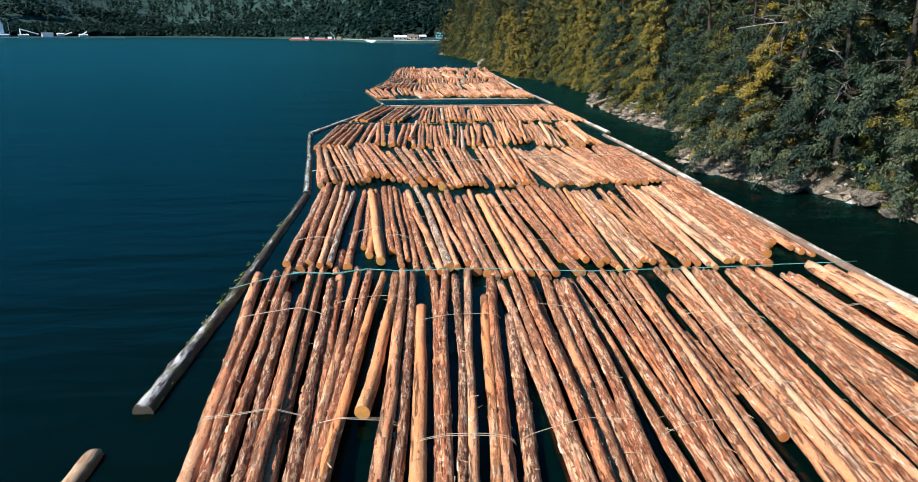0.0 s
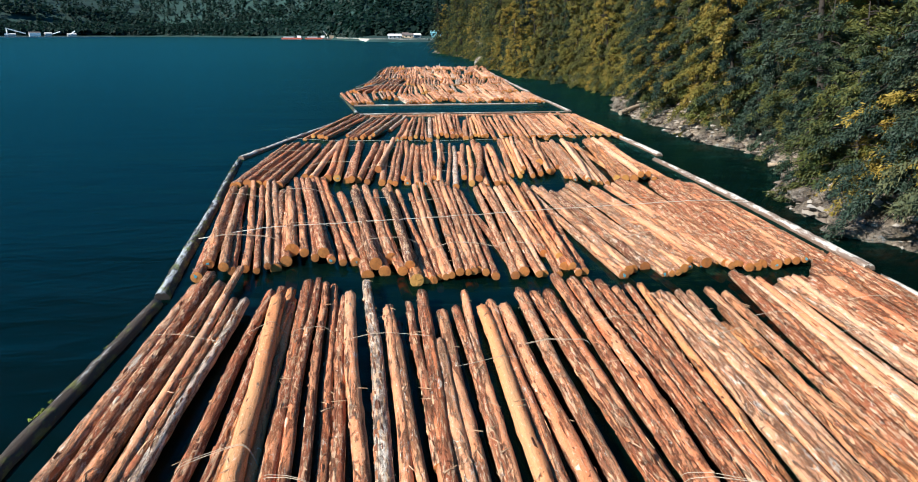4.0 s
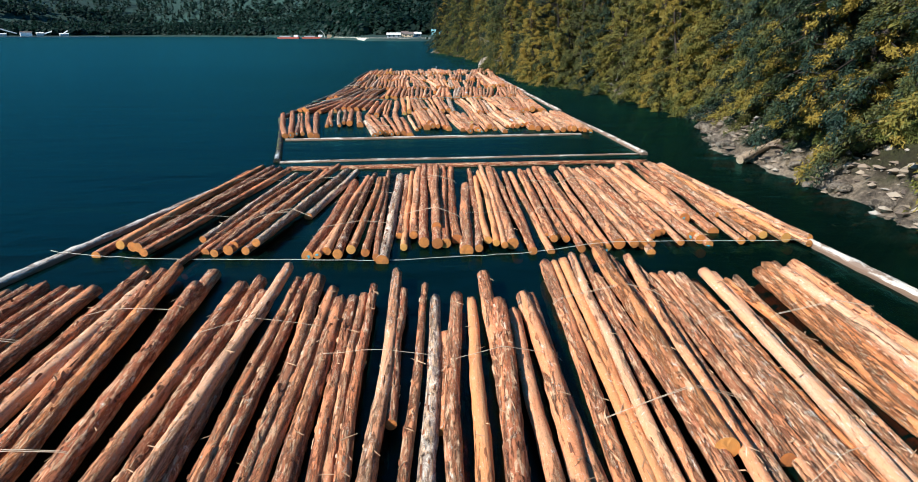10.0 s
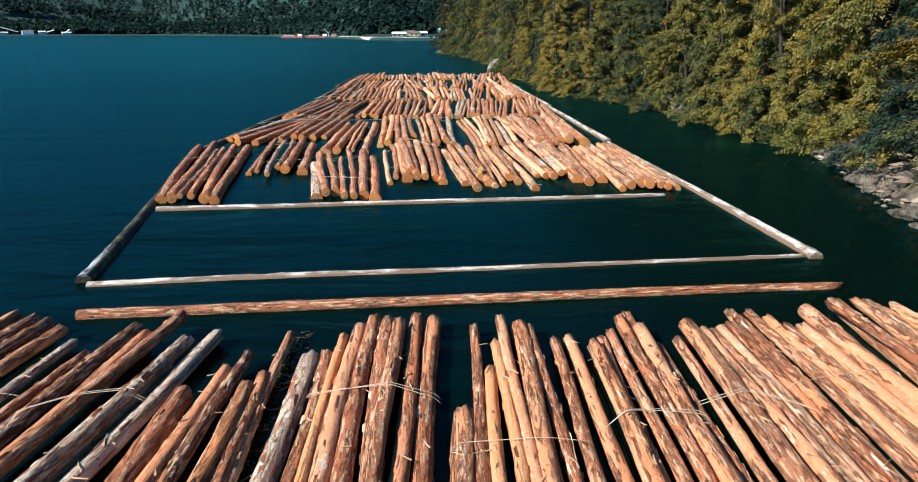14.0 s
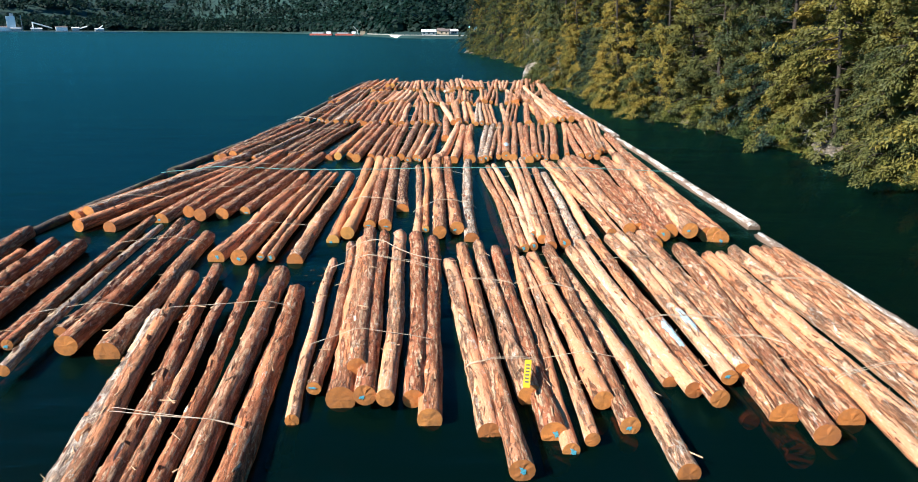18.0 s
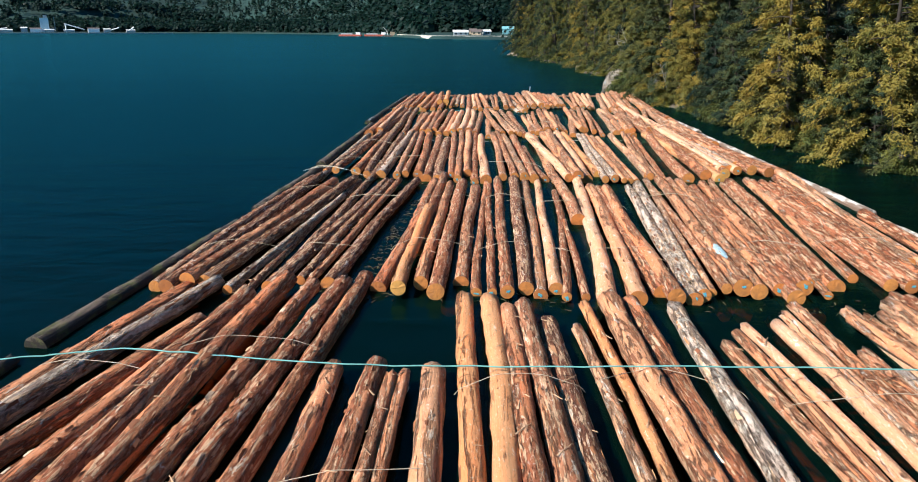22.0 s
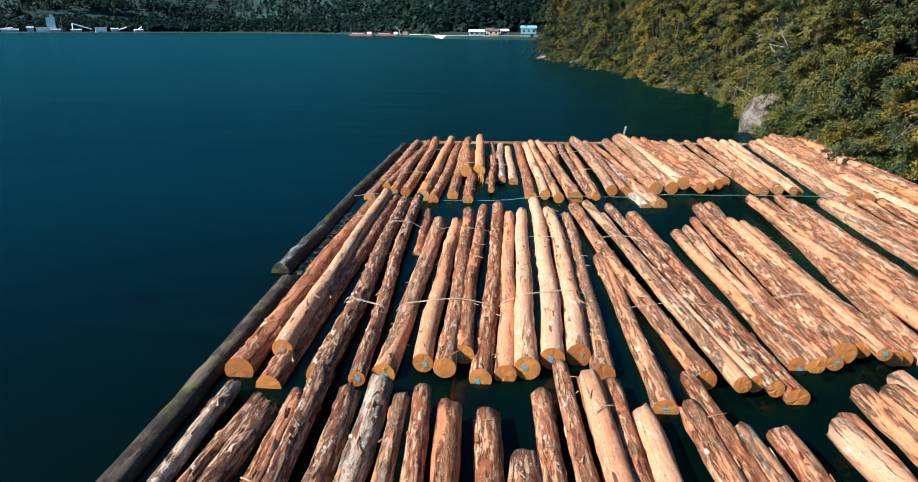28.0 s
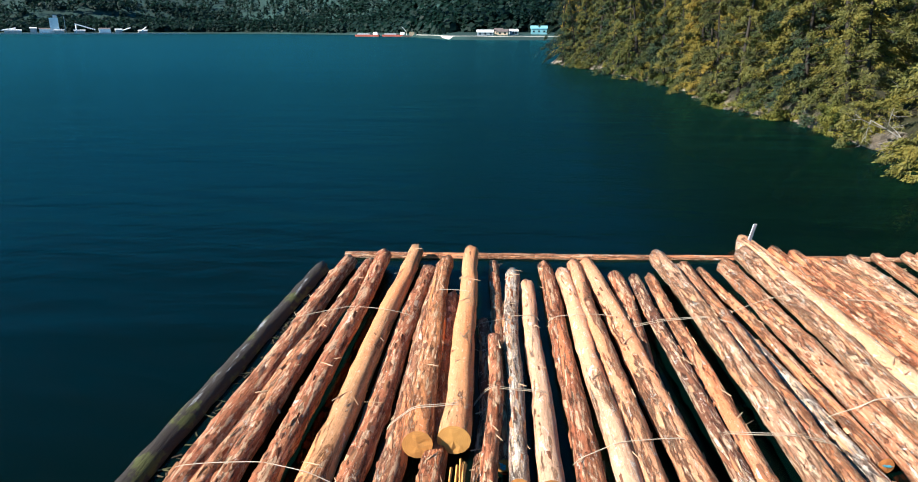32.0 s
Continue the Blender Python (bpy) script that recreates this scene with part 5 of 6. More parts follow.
for k, (a, b) in enumerate(LEFT):
    boom_stick(a, b, 0.23 if k < 3 else 0.25 if k > 5 else 0.21, LEFT_KIND.get(k, (STICK_GREY, GREY))[0], LEFT_KIND.get(k, (STICK_GREY, GREY))[1], 500 + k, k in (0, 1), 0.0 if k in (5, 6, 7, 8) else 0.02)
RIGHT_Y = [-6, 17.4, 38.4, 60.2, 85.8, 110.0, 131.0, 152.0, 178.0]
for k in range(8):
    if k == 3:
        boom_stick((17.4, 61.2), (16.5, 82.6), 0.22, STICK_PALE, WHITE, 520 + k)
        continue
    boom_stick((17.2 if k == 4 else 16.8, RIGHT_Y[k] + (1.4 if k == 4 else 0.5)), (16.6, RIGHT_Y[k + 1] - 0.4), 0.20, STICK_PALE, WHITE, 520 + k)
boom_stick((-3.4, 83.7), (16.5, 84.8), 0.17, BARKS["r"], BROWN, 540)
boom_stick((-4.2, 85.9), (17.0, 87.5), 0.16, STICK_PALE, "pale boom log floating between two rafts", 541, low=-0.06)
boom_stick((-5.4, 94.15), (15.4, 95.75), 0.17, STICK_PALE, "pale boom log closing the end of the raft", 542, low=-0.03)
boom_stick((-5.0, 177.75), (16.4, 178.7), 0.13, BARKS["t"], BROWN, 543)


# ---- ropes laid across the rows ----
def rope(points, radius, material, label, seed):
    rng = np.random.default_rng(seed)
    pts = np.array(points, float)
    t = np.linspace(0, len(pts) - 1, 60)
    line = np.stack([np.interp(t, np.arange(len(pts)), pts[:, i]) for i in range(3)], 1)
    for _ in range(3):
        line[1:-1] = (line[:-2] + 2 * line[1:-1] + line[2:]) / 4
    line[:, 1] += 0.015 * np.sin(t * 5 + seed)
    line[:, 2] += 0.008 * rng.standard_normal(60)
    v, f = tube(line, radius, 6)
    tagged(new("rope", mesh_from("rope", v, f, [material])), label, "rope")


TEAL = "teal rope stretched across the floating log bundles"
PALE = "pale rope lying across the floating log bundles"
rope([(-6.62, 22.25, 0.25), (-6.18, 22.35, 0.35), (-4.59, 22.98, 0.55), (-2.98, 22.78, 0.55), (-1.91, 23.10, 0.60), (-0.62, 22.83, 0.58), (1.86, 23.05, 0.60), (6, 23.0, 0.4), (10, 23.4, 0.3), (16.8, 23.6, 0.4)], 0.013, ROPE_TEAL, TEAL, 1)
rope([(-4.59, 22.92, 0.58), (-2.98, 22.70, 0.60), (-1.91, 23.07, 0.62)], 0.016, ROPE_TEAL, "short doubled end of a teal rope lying on logs", 7)
rope([(-6.9, 43.0, 0.3), (-4.5, 43.4, 0.6), (-0.9, 43.9, 0.62), (1.7, 44.35, 0.62), (4.4, 44.8, 0.64), (7.5, 45.45, 0.64), (11.6, 46.2, 0.62), (14.3, 46.8, 0.6), (16.7, 47.3, 0.3)], 0.014, ROPE_PALE, PALE, 2)
rope([(-8.3, 69.2, 0.3), (-6.0, 69.0, 0.07), (-1.1, 68.6, 0.05), (2.7, 68.3, 0.05), (7.2, 68.8, 0.06), (10, 68.8, 0.4), (16.7, 68.7, 0.35)], 0.008, ROPE_PALE, PALE, 3)
rope([(-7.2, 118.6, 0.25), (-4.5, 118.6, 0.55), (0, 118.15, 0.5), (6, 118.1, 0.65), (12, 118.2, 0.65), (16.7, 118.6, 0.4)], 0.014, ROPE_TEAL, TEAL, 4)
rope([(-6.0, 137.6, 0.25), (-5.2, 137.2, 0.5), (-4.4, 136.8, 0.6), (-3.6, 136.4, 0.52), (-2.8, 136.2, 0.3)], 0.009, ROPE_PALE, "short pale rope tying a boom log to the bundles", 5)
rope([(-5.62, 163.66, 0.24), (-4.9, 163.7, 0.36), (-3.6, 163.8, 0.18), (-2.7, 163.92, 0.07), (0.2, 164.12, 0.06), (1.5, 164.08, 0.28), (5.0, 164.27, 0.22), (6.2, 164.25, 0.36), (10, 164.3, 0.36), (16.7, 164.5, 0.4)], 0.009, ROPE_TEAL, TEAL, 6)


# ---- trees ----
def sprays(rng, count, base, tip, droop, size, spread):
    """Leaf blades along one drooping branch: count quads as vertices (count, 4, 3)."""
    tufts = max(3, int(np.linalg.norm(tip - base) * 2.2))
    at = rng.uniform(0.12, 1.0, tufts) ** 0.8
    off = rng.normal(0, 1, (tufts, 3)) * (0.5, 0.5, 0.22) * spread * 0.6
    pick = rng.integers(0, tufts, count)
    s = np.clip(at[pick] + rng.normal(0, 0.03, count), 0.05, 1.05)
    line = base[None] + (tip - base)[None] * s[:, None] + off[pick] * (1.15 - s)[:, None] + rng.normal(0, 0.13, (count, 3)) * (1, 1, 0.7)
    line[:, 2] -= droop * s ** 2
    d = tip - base
    d = d / (np.linalg.norm(d) + 1e-9)
    side = np.cross(d, (0, 0, 1.0))
    side /= np.linalg.norm(side) + 1e-9
    sgn = rng.choice((-1.0, 1.0), count)
    out = d[None] * rng.uniform(0.2, 1.0, count)[:, None] + side[None] * (sgn * rng.uniform(0.2, 1.0, count))[:, None]
    out[:, 2] -= rng.uniform(0.0, 1.3, count)
    out /= np.linalg.norm(out, axis=1)[:, None]
    wide = np.cross(out, np.array([0.0, 0.0, 1.0]) + rng.normal(0, 0.7, (count, 3)))
    wide /= np.linalg.norm(wide, axis=1)[:, None] + 1e-9
    l = size * rng.uniform(0.6, 1.5, count)[:, None]
    w = l * rng.uniform(0.10, 0.20, count)[:, None]
    return np.stack([line, line + out * l * 0.5 + wide * w, line + out * l, line + out * l * 0.45 - wide * w], 1)


def quads_mesh(name, quads, material):
    n = len(quads)
    me = bpy.data.meshes.new(name)
    me.vertices.add(4 * n)
    me.vertices.foreach_set("co", quads.reshape(-1).astype(np.float32))
    me.loops.add(4 * n)
    me.loops.foreach_set("vertex_index", np.arange(4 * n, dtype=np.int32))
    me.polygons.add(n)
    me.polygons.foreach_set("loop_start", np.arange(0, 4 * n, 4, dtype=np.int32))
    me.materials.append(material)
    me.update(calc_edges=True)
    me.validate()
    return me


def conifer(height, seed, width, per_branch, low, blade, leaf=CONIFER):
    """A cedar-like conifer: tapered trunk with boughs that droop and carry sprays of needles."""
    rng = np.random.default_rng(seed)
    root = group_of("conifer_tree")
    hs = np.linspace(0, height, 9)
    line = np.stack([0.15 * np.sin(hs * 0.3 + seed), 0.15 * np.cos(hs * 0.23 + seed) - 0.15, hs - 0.6], 1)
    pieces = [tube(line, 0.2, 8, 0.02 + 0.009 * (height - hs))]
    quads = []
    h = low
    while h < height * 0.985:
        f = 1 - h / height
        reach = width * (f ** 0.75) * 1.0 * rng.uniform(0.6, 1.25) + 0.25
        az = rng.uniform(0, 6.283)
        base = np.array([0.15 * math.sin(h * 0.3 + seed), 0.15 * math.cos(h * 0.23 + seed) - 0.15, h - 0.6])
        tip = base + np.array([math.cos(az) * reach, math.sin(az) * reach, reach * rng.uniform(0.0, 0.35)])
        droop = reach * rng.uniform(0.35, 0.8)
        t = np.linspace(0, 1, 4)[:, None]
        bough = base + (tip - base) * t
        bough[:, 2] -= droop * t[:, 0] ** 2
        pieces.append(tube(bough, 0.03, 3, [0.045, 0.035, 0.02, 0.008], False))
        quads.append(sprays(rng, int(per_branch * (0.35 + reach / width)), base, tip, droop, blade, 1.25))
        h += rng.uniform(0.18, 0.42) * height / 20
    v, f = merge(pieces)
    child("trunk", mesh_from("trunk", v, f, [TRUNK]), root, None, "brown trunk with thin boughs")
    child("crown", quads_mesh("crown", np.concatenate(quads), leaf), root, None, "drooping sprays of olive green needles")
    return tagged(root, "tall conifer with drooping olive green boughs on the shore", "tree", "conifers on the shore")


def shrub(seed, size):
    rng = np.random.default_rng(seed)
    root = group_of("shore_bush")
    pieces, quads = [], []
    for _ in range(26):
        az, el = rng.uniform(0, 6.283), rng.uniform(0.15, 1.35)
        l = size * rng.uniform(0.6, 1.15)
        tip = np.array([math.cos(az) * math.cos(el) * l, math.sin(az) * math.cos(el) * l, math.sin(el) * l * 0.9])
        base = np.array([0.0, 0.0, -0.15])
        t = np.linspace(0, 1, 4)[:, None]
        stem = base + (tip - base) * t
        stem[:, 2] -= 0.25 * l * t[:, 0] ** 2
        pieces.append(tube(stem, 0.02, 3, [0.035, 0.025, 0.015, 0.006], False))
        quads.append(sprays(rng, 320, base, tip, 0.25 * l, 0.14, 0.55))
    v, f = merge(pieces)
    child("stem", mesh_from("stem", v, f, [TRUNK]), root)
    child("foliage", quads_mesh("foliage", np.concatenate(quads), SHRUB), root, None, "small yellow-green leaves")
    return tagged(root, "yellow-green bush overhanging the rocky waterline", "bush", "bushes along the waterline")


def dead_tree(seed, height, spread):
    """A bare grey snag with forked branches."""
    rng = np.random.default_rng(seed)
    pieces = []

    def limb(a, d, l, r, depth):
        pts = [a]
        for _ in range(4):
            d = d + rng.normal(0, 0.16, 3) + np.array([0, 0, -0.05 * depth])
            d /= np.linalg.norm(d)
            pts.append(pts[-1] + d * l / 4)
        pieces.append(tube(pts, r, 5, np.linspace(r, r * 0.3, 5), True))
        if depth < 3:
            for _ in range(7 if depth == 0 else 4):
                k = int(rng.integers(1, 5))
                e = d + rng.normal(0, spread, 3)
                limb(pts[k], e / np.linalg.norm(e), l * rng.uniform(0.3, 0.55), r * 0.45, depth + 1)

    limb(np.array([0.0, 0, -0.5]), np.array([0, 0, 1.0]), height, 0.09, 0)
    v, f = merge(pieces)
    root = group_of("dead_tree")
    child("snag", mesh_from("snag", v, f, [DEADWOOD]), root)
    return tagged(root, "bare grey dead tree with tangled branches", "dead tree", "dead trees on the shore")


TREES = [conifer(h, 60 + k, w, p, low, s, LIT_CEDAR if k == 3 else CONIFER) for k, (h, w, p, low, s) in enumerate((
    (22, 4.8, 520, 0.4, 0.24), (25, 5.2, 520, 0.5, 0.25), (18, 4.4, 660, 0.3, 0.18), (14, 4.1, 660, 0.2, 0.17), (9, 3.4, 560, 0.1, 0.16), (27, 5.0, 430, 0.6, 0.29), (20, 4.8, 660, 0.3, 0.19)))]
TREES += [conifer(14, 71, 4.1, 620, 0.2, 0.18, LIT_CEDAR), conifer(20, 72, 4.8, 560, 0.3, 0.21, LIT_CEDAR), conifer(8, 73, 3.2, 620, 0.1, 0.15, LIT_CEDAR), conifer(15, 74, 4.2, 680, 0.2, 0.16, FIR), conifer(20, 75, 4.8, 640, 0.3, 0.19, FIR)]
BUSHES = [shrub(80 + k, s) for k, s in enumerate((1.5, 1.9, 1.2))]
SNAGS = [dead_tree(90 + k, h, 0.75) for k, h in enumerate((7.0, 5.0))]
rng = np.random.default_rng(11)
used = set()


def plant(kinds, k, x, y, lean=0.0, scale=1.0):
    m = pose(x, y, ground_height(x, y), rng.normal(0, 3), -lean + rng.normal(0, 3), rng.uniform(0, 360)) if lean == 0 else pose(x, y, ground_height(x, y), 0, -lean, 0) @ pose(0, 0, 0, 0, 0, rng.uniform(0, 360))
    key = (id(kinds), k)
    if key not in used:
        used.add(key)
        ob = kinds[k]
        ob.matrix_basis = m
    else:
        ob = copy_thing(kinds[k], m)
    ob.scale = (scale, scale, scale * rng.uniform(0.9, 1.1))
    return ob


y = 20.0
while y < 306:
    step = rng.uniform(2.4, 4.6) * (1 if y < 190 else 1.7)
    x = float(shore_x(y)) + bare_width(y) + rng.uniform(0.3, 1.8) + (2.6 if 179 < y < 187 else 0.0)
    # Brightened cedars (kinds 3, 7, 8, 9) follow how lit each stretch is
    plant(TREES, int(rng.choice((10, 11, 10, 4, 11) if y < 58 else (2, 3, 3, 10, 6) if y < 102 else (7, 3, 8, 3, 9) if y < 124 else (2, 3, 7, 4, 3) if y < 190 else (7, 3, 8, 2, 6))), x, y, rng.uniform(2, 9) if rng.random() < 0.5 else 0.0, rng.uniform(0.85, 1.15))
    y += step
for depth, gap, kinds in ((5.0, 4.6, (2, 6, 10, 3)), (9.5, 6.0, (0, 2, 11, 8)), (16.0, 7.5, (0, 1, 5)), (25.0, 11.0, (1, 5))):
    y = 14 + depth * 0.4
    while y < 309:
        x = float(shore_x(min(y, 303))) + depth + rng.uniform(-2, 2)
        plant(TREES, int(rng.choice(kinds)), x, y, 0.0, rng.uniform(0.85, 1.2))
        y += gap * rng.uniform(0.7, 1.35)
# low young cedars that hang over the water where no ledge is bare
y = 107.0
while y < 190:
    x = float(shore_x(y)) + rng.uniform(0.5, 1.6) + (2.8 if 178 < y < 187 else 0.0)
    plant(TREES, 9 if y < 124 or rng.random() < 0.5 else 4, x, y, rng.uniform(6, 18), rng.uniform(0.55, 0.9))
    y += rng.uniform(2.0, 3.8)
y = 20.0
while y < 300:
    x = float(shore_x(y)) + bare_width(y) + (rng.uniform(-0.1, 1.6) if y < 104 else rng.uniform(-0.5, 1.0)) + (2.4 if 179 < y < 187 else 0.0)
    plant(BUSHES, int(rng.integers(3)), x, y, rng.uniform(5, 25), rng.uniform(0.7, 1.3))
    y += rng.uniform(1.1, 2.6) * (1 if y < 104 else 0.75 if y < 190 else 2.0)
for x, y, k, lean, s in ((27.0, 37.5, 0, 18, 1.1), (27.5, 34, 1, 24, 1.0), (21.0, 184, 1, 60, 0.9), (22.0, 196, 1, 55, 0.8), (27.2, 124, 1, 50, 0.5), (19.5, 170, 1, 30, 0.7)):
    plant(SNAGS, k, x, y, lean, s)


# ---- rocks along the waterline ----
def rock(name, seed, size):
    rng = np.random.default_rng(seed)
    bm = bmesh.new()
    bmesh.ops.create_icosphere(bm, subdivisions=5, radius=1)
    cuts = [Vector(rng.normal(0, 1, 3)).normalized() for _ in range(9)]
    far = [rng.uniform(0.45, 0.85) for _ in cuts]
    for v in bm.verts:
        for c, d in zip(cuts, far):
            over = v.co.dot(c) - d
            if over > 0:
                v.co -= c * over * 0.9
        v.co += 0.10 * noise.noise_vector(v.co * 2.3 + Vector((seed, 0, 0))) + 0.07 * noise.noise_vector(v.co * 6.0 + Vector((0, seed, 0))) + 0.03 * noise.noise_vector(v.co * 15.0 + Vector((0, 0, seed)))
        v.co += v.co.normalized() * 0.05 * (abs(noise.noise(Vector((v.co.x * 2, v.co.y * 2, v.co.z * 9 + seed)))) - 0.3)
        v.co = Vector((v.co.x * size[0], v.co.y * size[1], v.co.z * size[2]))
    me = bpy.data.meshes.new(name)
    bm.to_mesh(me)
    bm.free()
    me.materials.append(ROCK)
    return tagged(new(name, me), "cracked pale grey boulder at the waterline", "rock", "rocks along the shore")


BOULDERS = [rock("boulder", 200 + k, s) for k, s in enumerate(((1.0, 1.3, 0.7), (1.3, 1.0, 0.8), (0.8, 1.1, 0.6), (1.6, 2.2, 0.8), (0.5, 0.6, 0.4), (1.5, 1.4, 1.65)))]


def lay(k, x, y, s, z=None, turn=None):
    m = pose(x, y, ground_height(x, y) + 0.1 if z is None else z, 0, 0, rng.uniform(0, 360) if turn is None else turn)
    if ("rock", k) in used:
        ob = copy_thing(BOULDERS[k], m)
    else:
        used.add(("rock", k))
        ob = BOULDERS[k]
        ob.matrix_basis = m
    ob.scale = (s, s, s)


y = 24.0
while y < 300:
    x = float(shore_x(y)) + rng.uniform(-0.3, 1.6)
    lay(int(rng.integers(5)), x, y, rng.uniform(0.25, 0.6) if y < 140 else rng.uniform(0.3, 0.6))
    y += rng.uniform(0.9, 2.6) * (0.7 if y < 110 else 1.6 if y < 140 else 2.6)
for x, y, s, k in ((17.5, 183.7, 1.3, 5), (27.0, 124, 1.2, 0), (27.1, 121, 1.0, 1)):
    lay(k, x, y, s, 0.3 * s)
for x, y in ((19.8, 47.5), (19.7, 43.5), (21.6, 39), (24.2, 33.5), (25.6, 98), (23.6, 90), (27.4, 104)):
    for _ in range(5):
        lay(int(rng.integers(4)), x + rng.uniform(-0.9, 1.3), y + rng.uniform(-2.2, 2.2), rng.uniform(0.35, 0.85), rng.uniform(0.05, 0.5))
for x, y, k, lean in ((16.9, 180.4, 2, 6), (17.3, 181.6, 0, 4), (18.0, 182.2, 0, 6), (17.0, 178.6, 0, 8), (17.9, 180.2, 1, 6), (18.6, 184.4, 1, 4), (18.4, 183.2, 1, 4), (18.3, 175.5, 0, 12), (18.6, 172.4, 1, 14), (19.4, 177.8, 2, 14), (19.8, 186.5, 1, 14), (19.6, 174.2, 0, 14), (20.0, 179.4, 1, 14)):
    plant(BUSHES, k, x, y, lean, 1.2)
for x, y, k in ((20.6, 177.6, 4), (20.2, 182.6, 9), (21.0, 186.2, 4), (19.4, 180.6, 9)):
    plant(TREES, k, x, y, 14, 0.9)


def driftwood(a, b, radius, seed):
    """A bleached trunk stranded on the ledge."""
    body, end, skin = log_mesh((Vector(b) - Vector(a)).length, radius, radius * 0.6, np.random.default_rng(seed), 10)
    body.materials[0] = body.materials[1] = end.materials[0] = DRIFTWOOD
    root = group_of("driftwood", aim(a, b))
    child("trunk", body, root)
    child("broken_end", end, root)
    tagged(root, "bleached grey driftwood trunk stranded on the rock ledge", "driftwood", "driftwood on the ledge")


driftwood((21.5, 83.9, 0.25), (25.2, 85.9, 1.2), 0.24, 1)
driftwood((22.0, 55.9, 0.35), (24.0, 54.6, 0.9), 0.11, 3)
driftwood((20.4, 42.2, 0.55), (23.4, 42.7, 2.5), 0.09, 4)
driftwood((23.0, 72.0, 0.75), (25.0, 74.0, 1.4), 0.12, 5)


def rubble():
    """Broken stones strewn over the bare ledge."""
    rng = np.random.default_rng(31)
    ico = [(0, 0, 1), (0.9, 0, 0.3), (0.28, 0.85, 0.3), (-0.72, 0.53, 0.3), (-0.72, -0.53, 0.3), (0.28, -0.85, 0.3), (0.2, 0.1, -0.6)]
    tri = [(0, 1, 2), (0, 2, 3), (0, 3, 4), (0, 4, 5), (0, 5, 1), (6, 2, 1), (6, 3, 2), (6, 4, 3), (6, 5, 4), (6, 1, 5)]
    ico, pieces = np.array(ico), []
    for _ in range(2200):
        y = rng.uniform(26, 108) if rng.random() < 0.97 else rng.uniform(150, 300)
        x = float(shore_x(y)) + rng.uniform(-0.5, 0.3 + bare_width(y))
        s = 0.06 + 0.30 * rng.random() ** 3
        v = ico * (s * rng.uniform(0.7, 1.5), s * rng.uniform(0.7, 1.5), s * rng.uniform(0.4, 0.9)) + rng.normal(0, 0.12 * s, (7, 3))
        a = rng.uniform(0, 6.28)
        v = v @ np.array([[math.cos(a), math.sin(a), 0], [-math.sin(a), math.cos(a), 0], [0, 0, 1]])
        pieces.append((v + (x, y, ground_height(x, y) + 0.02), tri))
    v, f = merge(pieces)
    tagged(new("rubble", mesh_from("rubble", v, f, [RUBBLE], False)), "broken beige and grey stones on the shore ledge", "stones", kind="stuff")


RUBBLE_MAT = Mat("rubble_stone")
RUBBLE = RUBBLE_MAT.put(RUBBLE_MAT.ramp(RUBBLE_MAT.island(), [(0.0, (0.07, 0.055, 0.045)), (0.5, (0.24, 0.19, 0.145)), (0.8, (0.30, 0.25, 0.19)), (1.0, (0.36, 0.33, 0.29))]), 0.9, 0.25)
rubble()


# ---- far shore, hills and mill ----
# Distance haze put into the materials: teal base colours, contrast softened by translucency
HAZED_HILL = plain_material("hazed_forest_floor", (0.014, 0.042, 0.036), 0.9, 0.45, 0.02)
HAZED_TREES = foliage_material("far_forest", [(0.0, (0.005, 0.022, 0.018)), (0.5, (0.008, 0.031, 0.024)), (0.8, (0.014, 0.039, 0.026)), (1.0, (0.032, 0.053, 0.028))], 0.5)
SAND = plain_material("far_sand", (0.50, 0.45, 0.38), 0.9, 0.25, 0.05)
FAR_A = [-180, -120, -70, -48, -34, -20, -12, -7.5, -4.2, -1.0, 1.5, 6, 30, 60, 110, 180]
FAR_D = [2200, 1900, 1700, 1500, 1400, 1470, 1150, 860, 630, 605, 605, 620, 900, 1500, 2000, 2200]


def far_edge(deg):
    """Distance of the far waterline from the middle of the raft, in the compass direction deg (0 is ahead)."""
    return float(np.interp(deg, FAR_A, FAR_D))


def far_height(deg, d):
    k = d - far_edge(deg)
    rise = 2.0 + 0.05 * k if k < 160 else 10 + 0.36 * (k - 160)
    if k < 0:
        rise = -1.0
    return min(rise, 420) + (0 if k < 200 else 26 * noise.noise(Vector((deg * 0.12, d * 0.004, 0.0))) + 10 * noise.noise(Vector((deg * 0.5, d * 0.013, 4.0))))


def polar(deg, d, z):
    return (d * math.sin(radians(deg)), 60 + d * math.cos(radians(deg)), z)


def far_hills():
    degs = np.concatenate([np.arange(-180, -60, 6), np.arange(-60, 20, 1.2), np.arange(20, 181, 6)])
    steps = [-20, 0, 8, 40, 90, 160, 220, 300, 400, 520, 680, 900, 1300]
    verts, faces = [], []
    for a in degs:
        e = far_edge(a)
        verts += [polar(a, e + s, far_height(a, e + s)) for s in steps]
    w = len(steps)
    for i in range(len(degs) - 1):
        faces += [(i * w + j, i * w + j + 1, i * w + w + j + 1, i * w + w + j) for j in range(w - 1)]
    tagged(new("far_hills", mesh_from("far_hills", verts, faces, [HAZED_HILL])), "dark forested hills on the far shore", "hills", kind="structure")


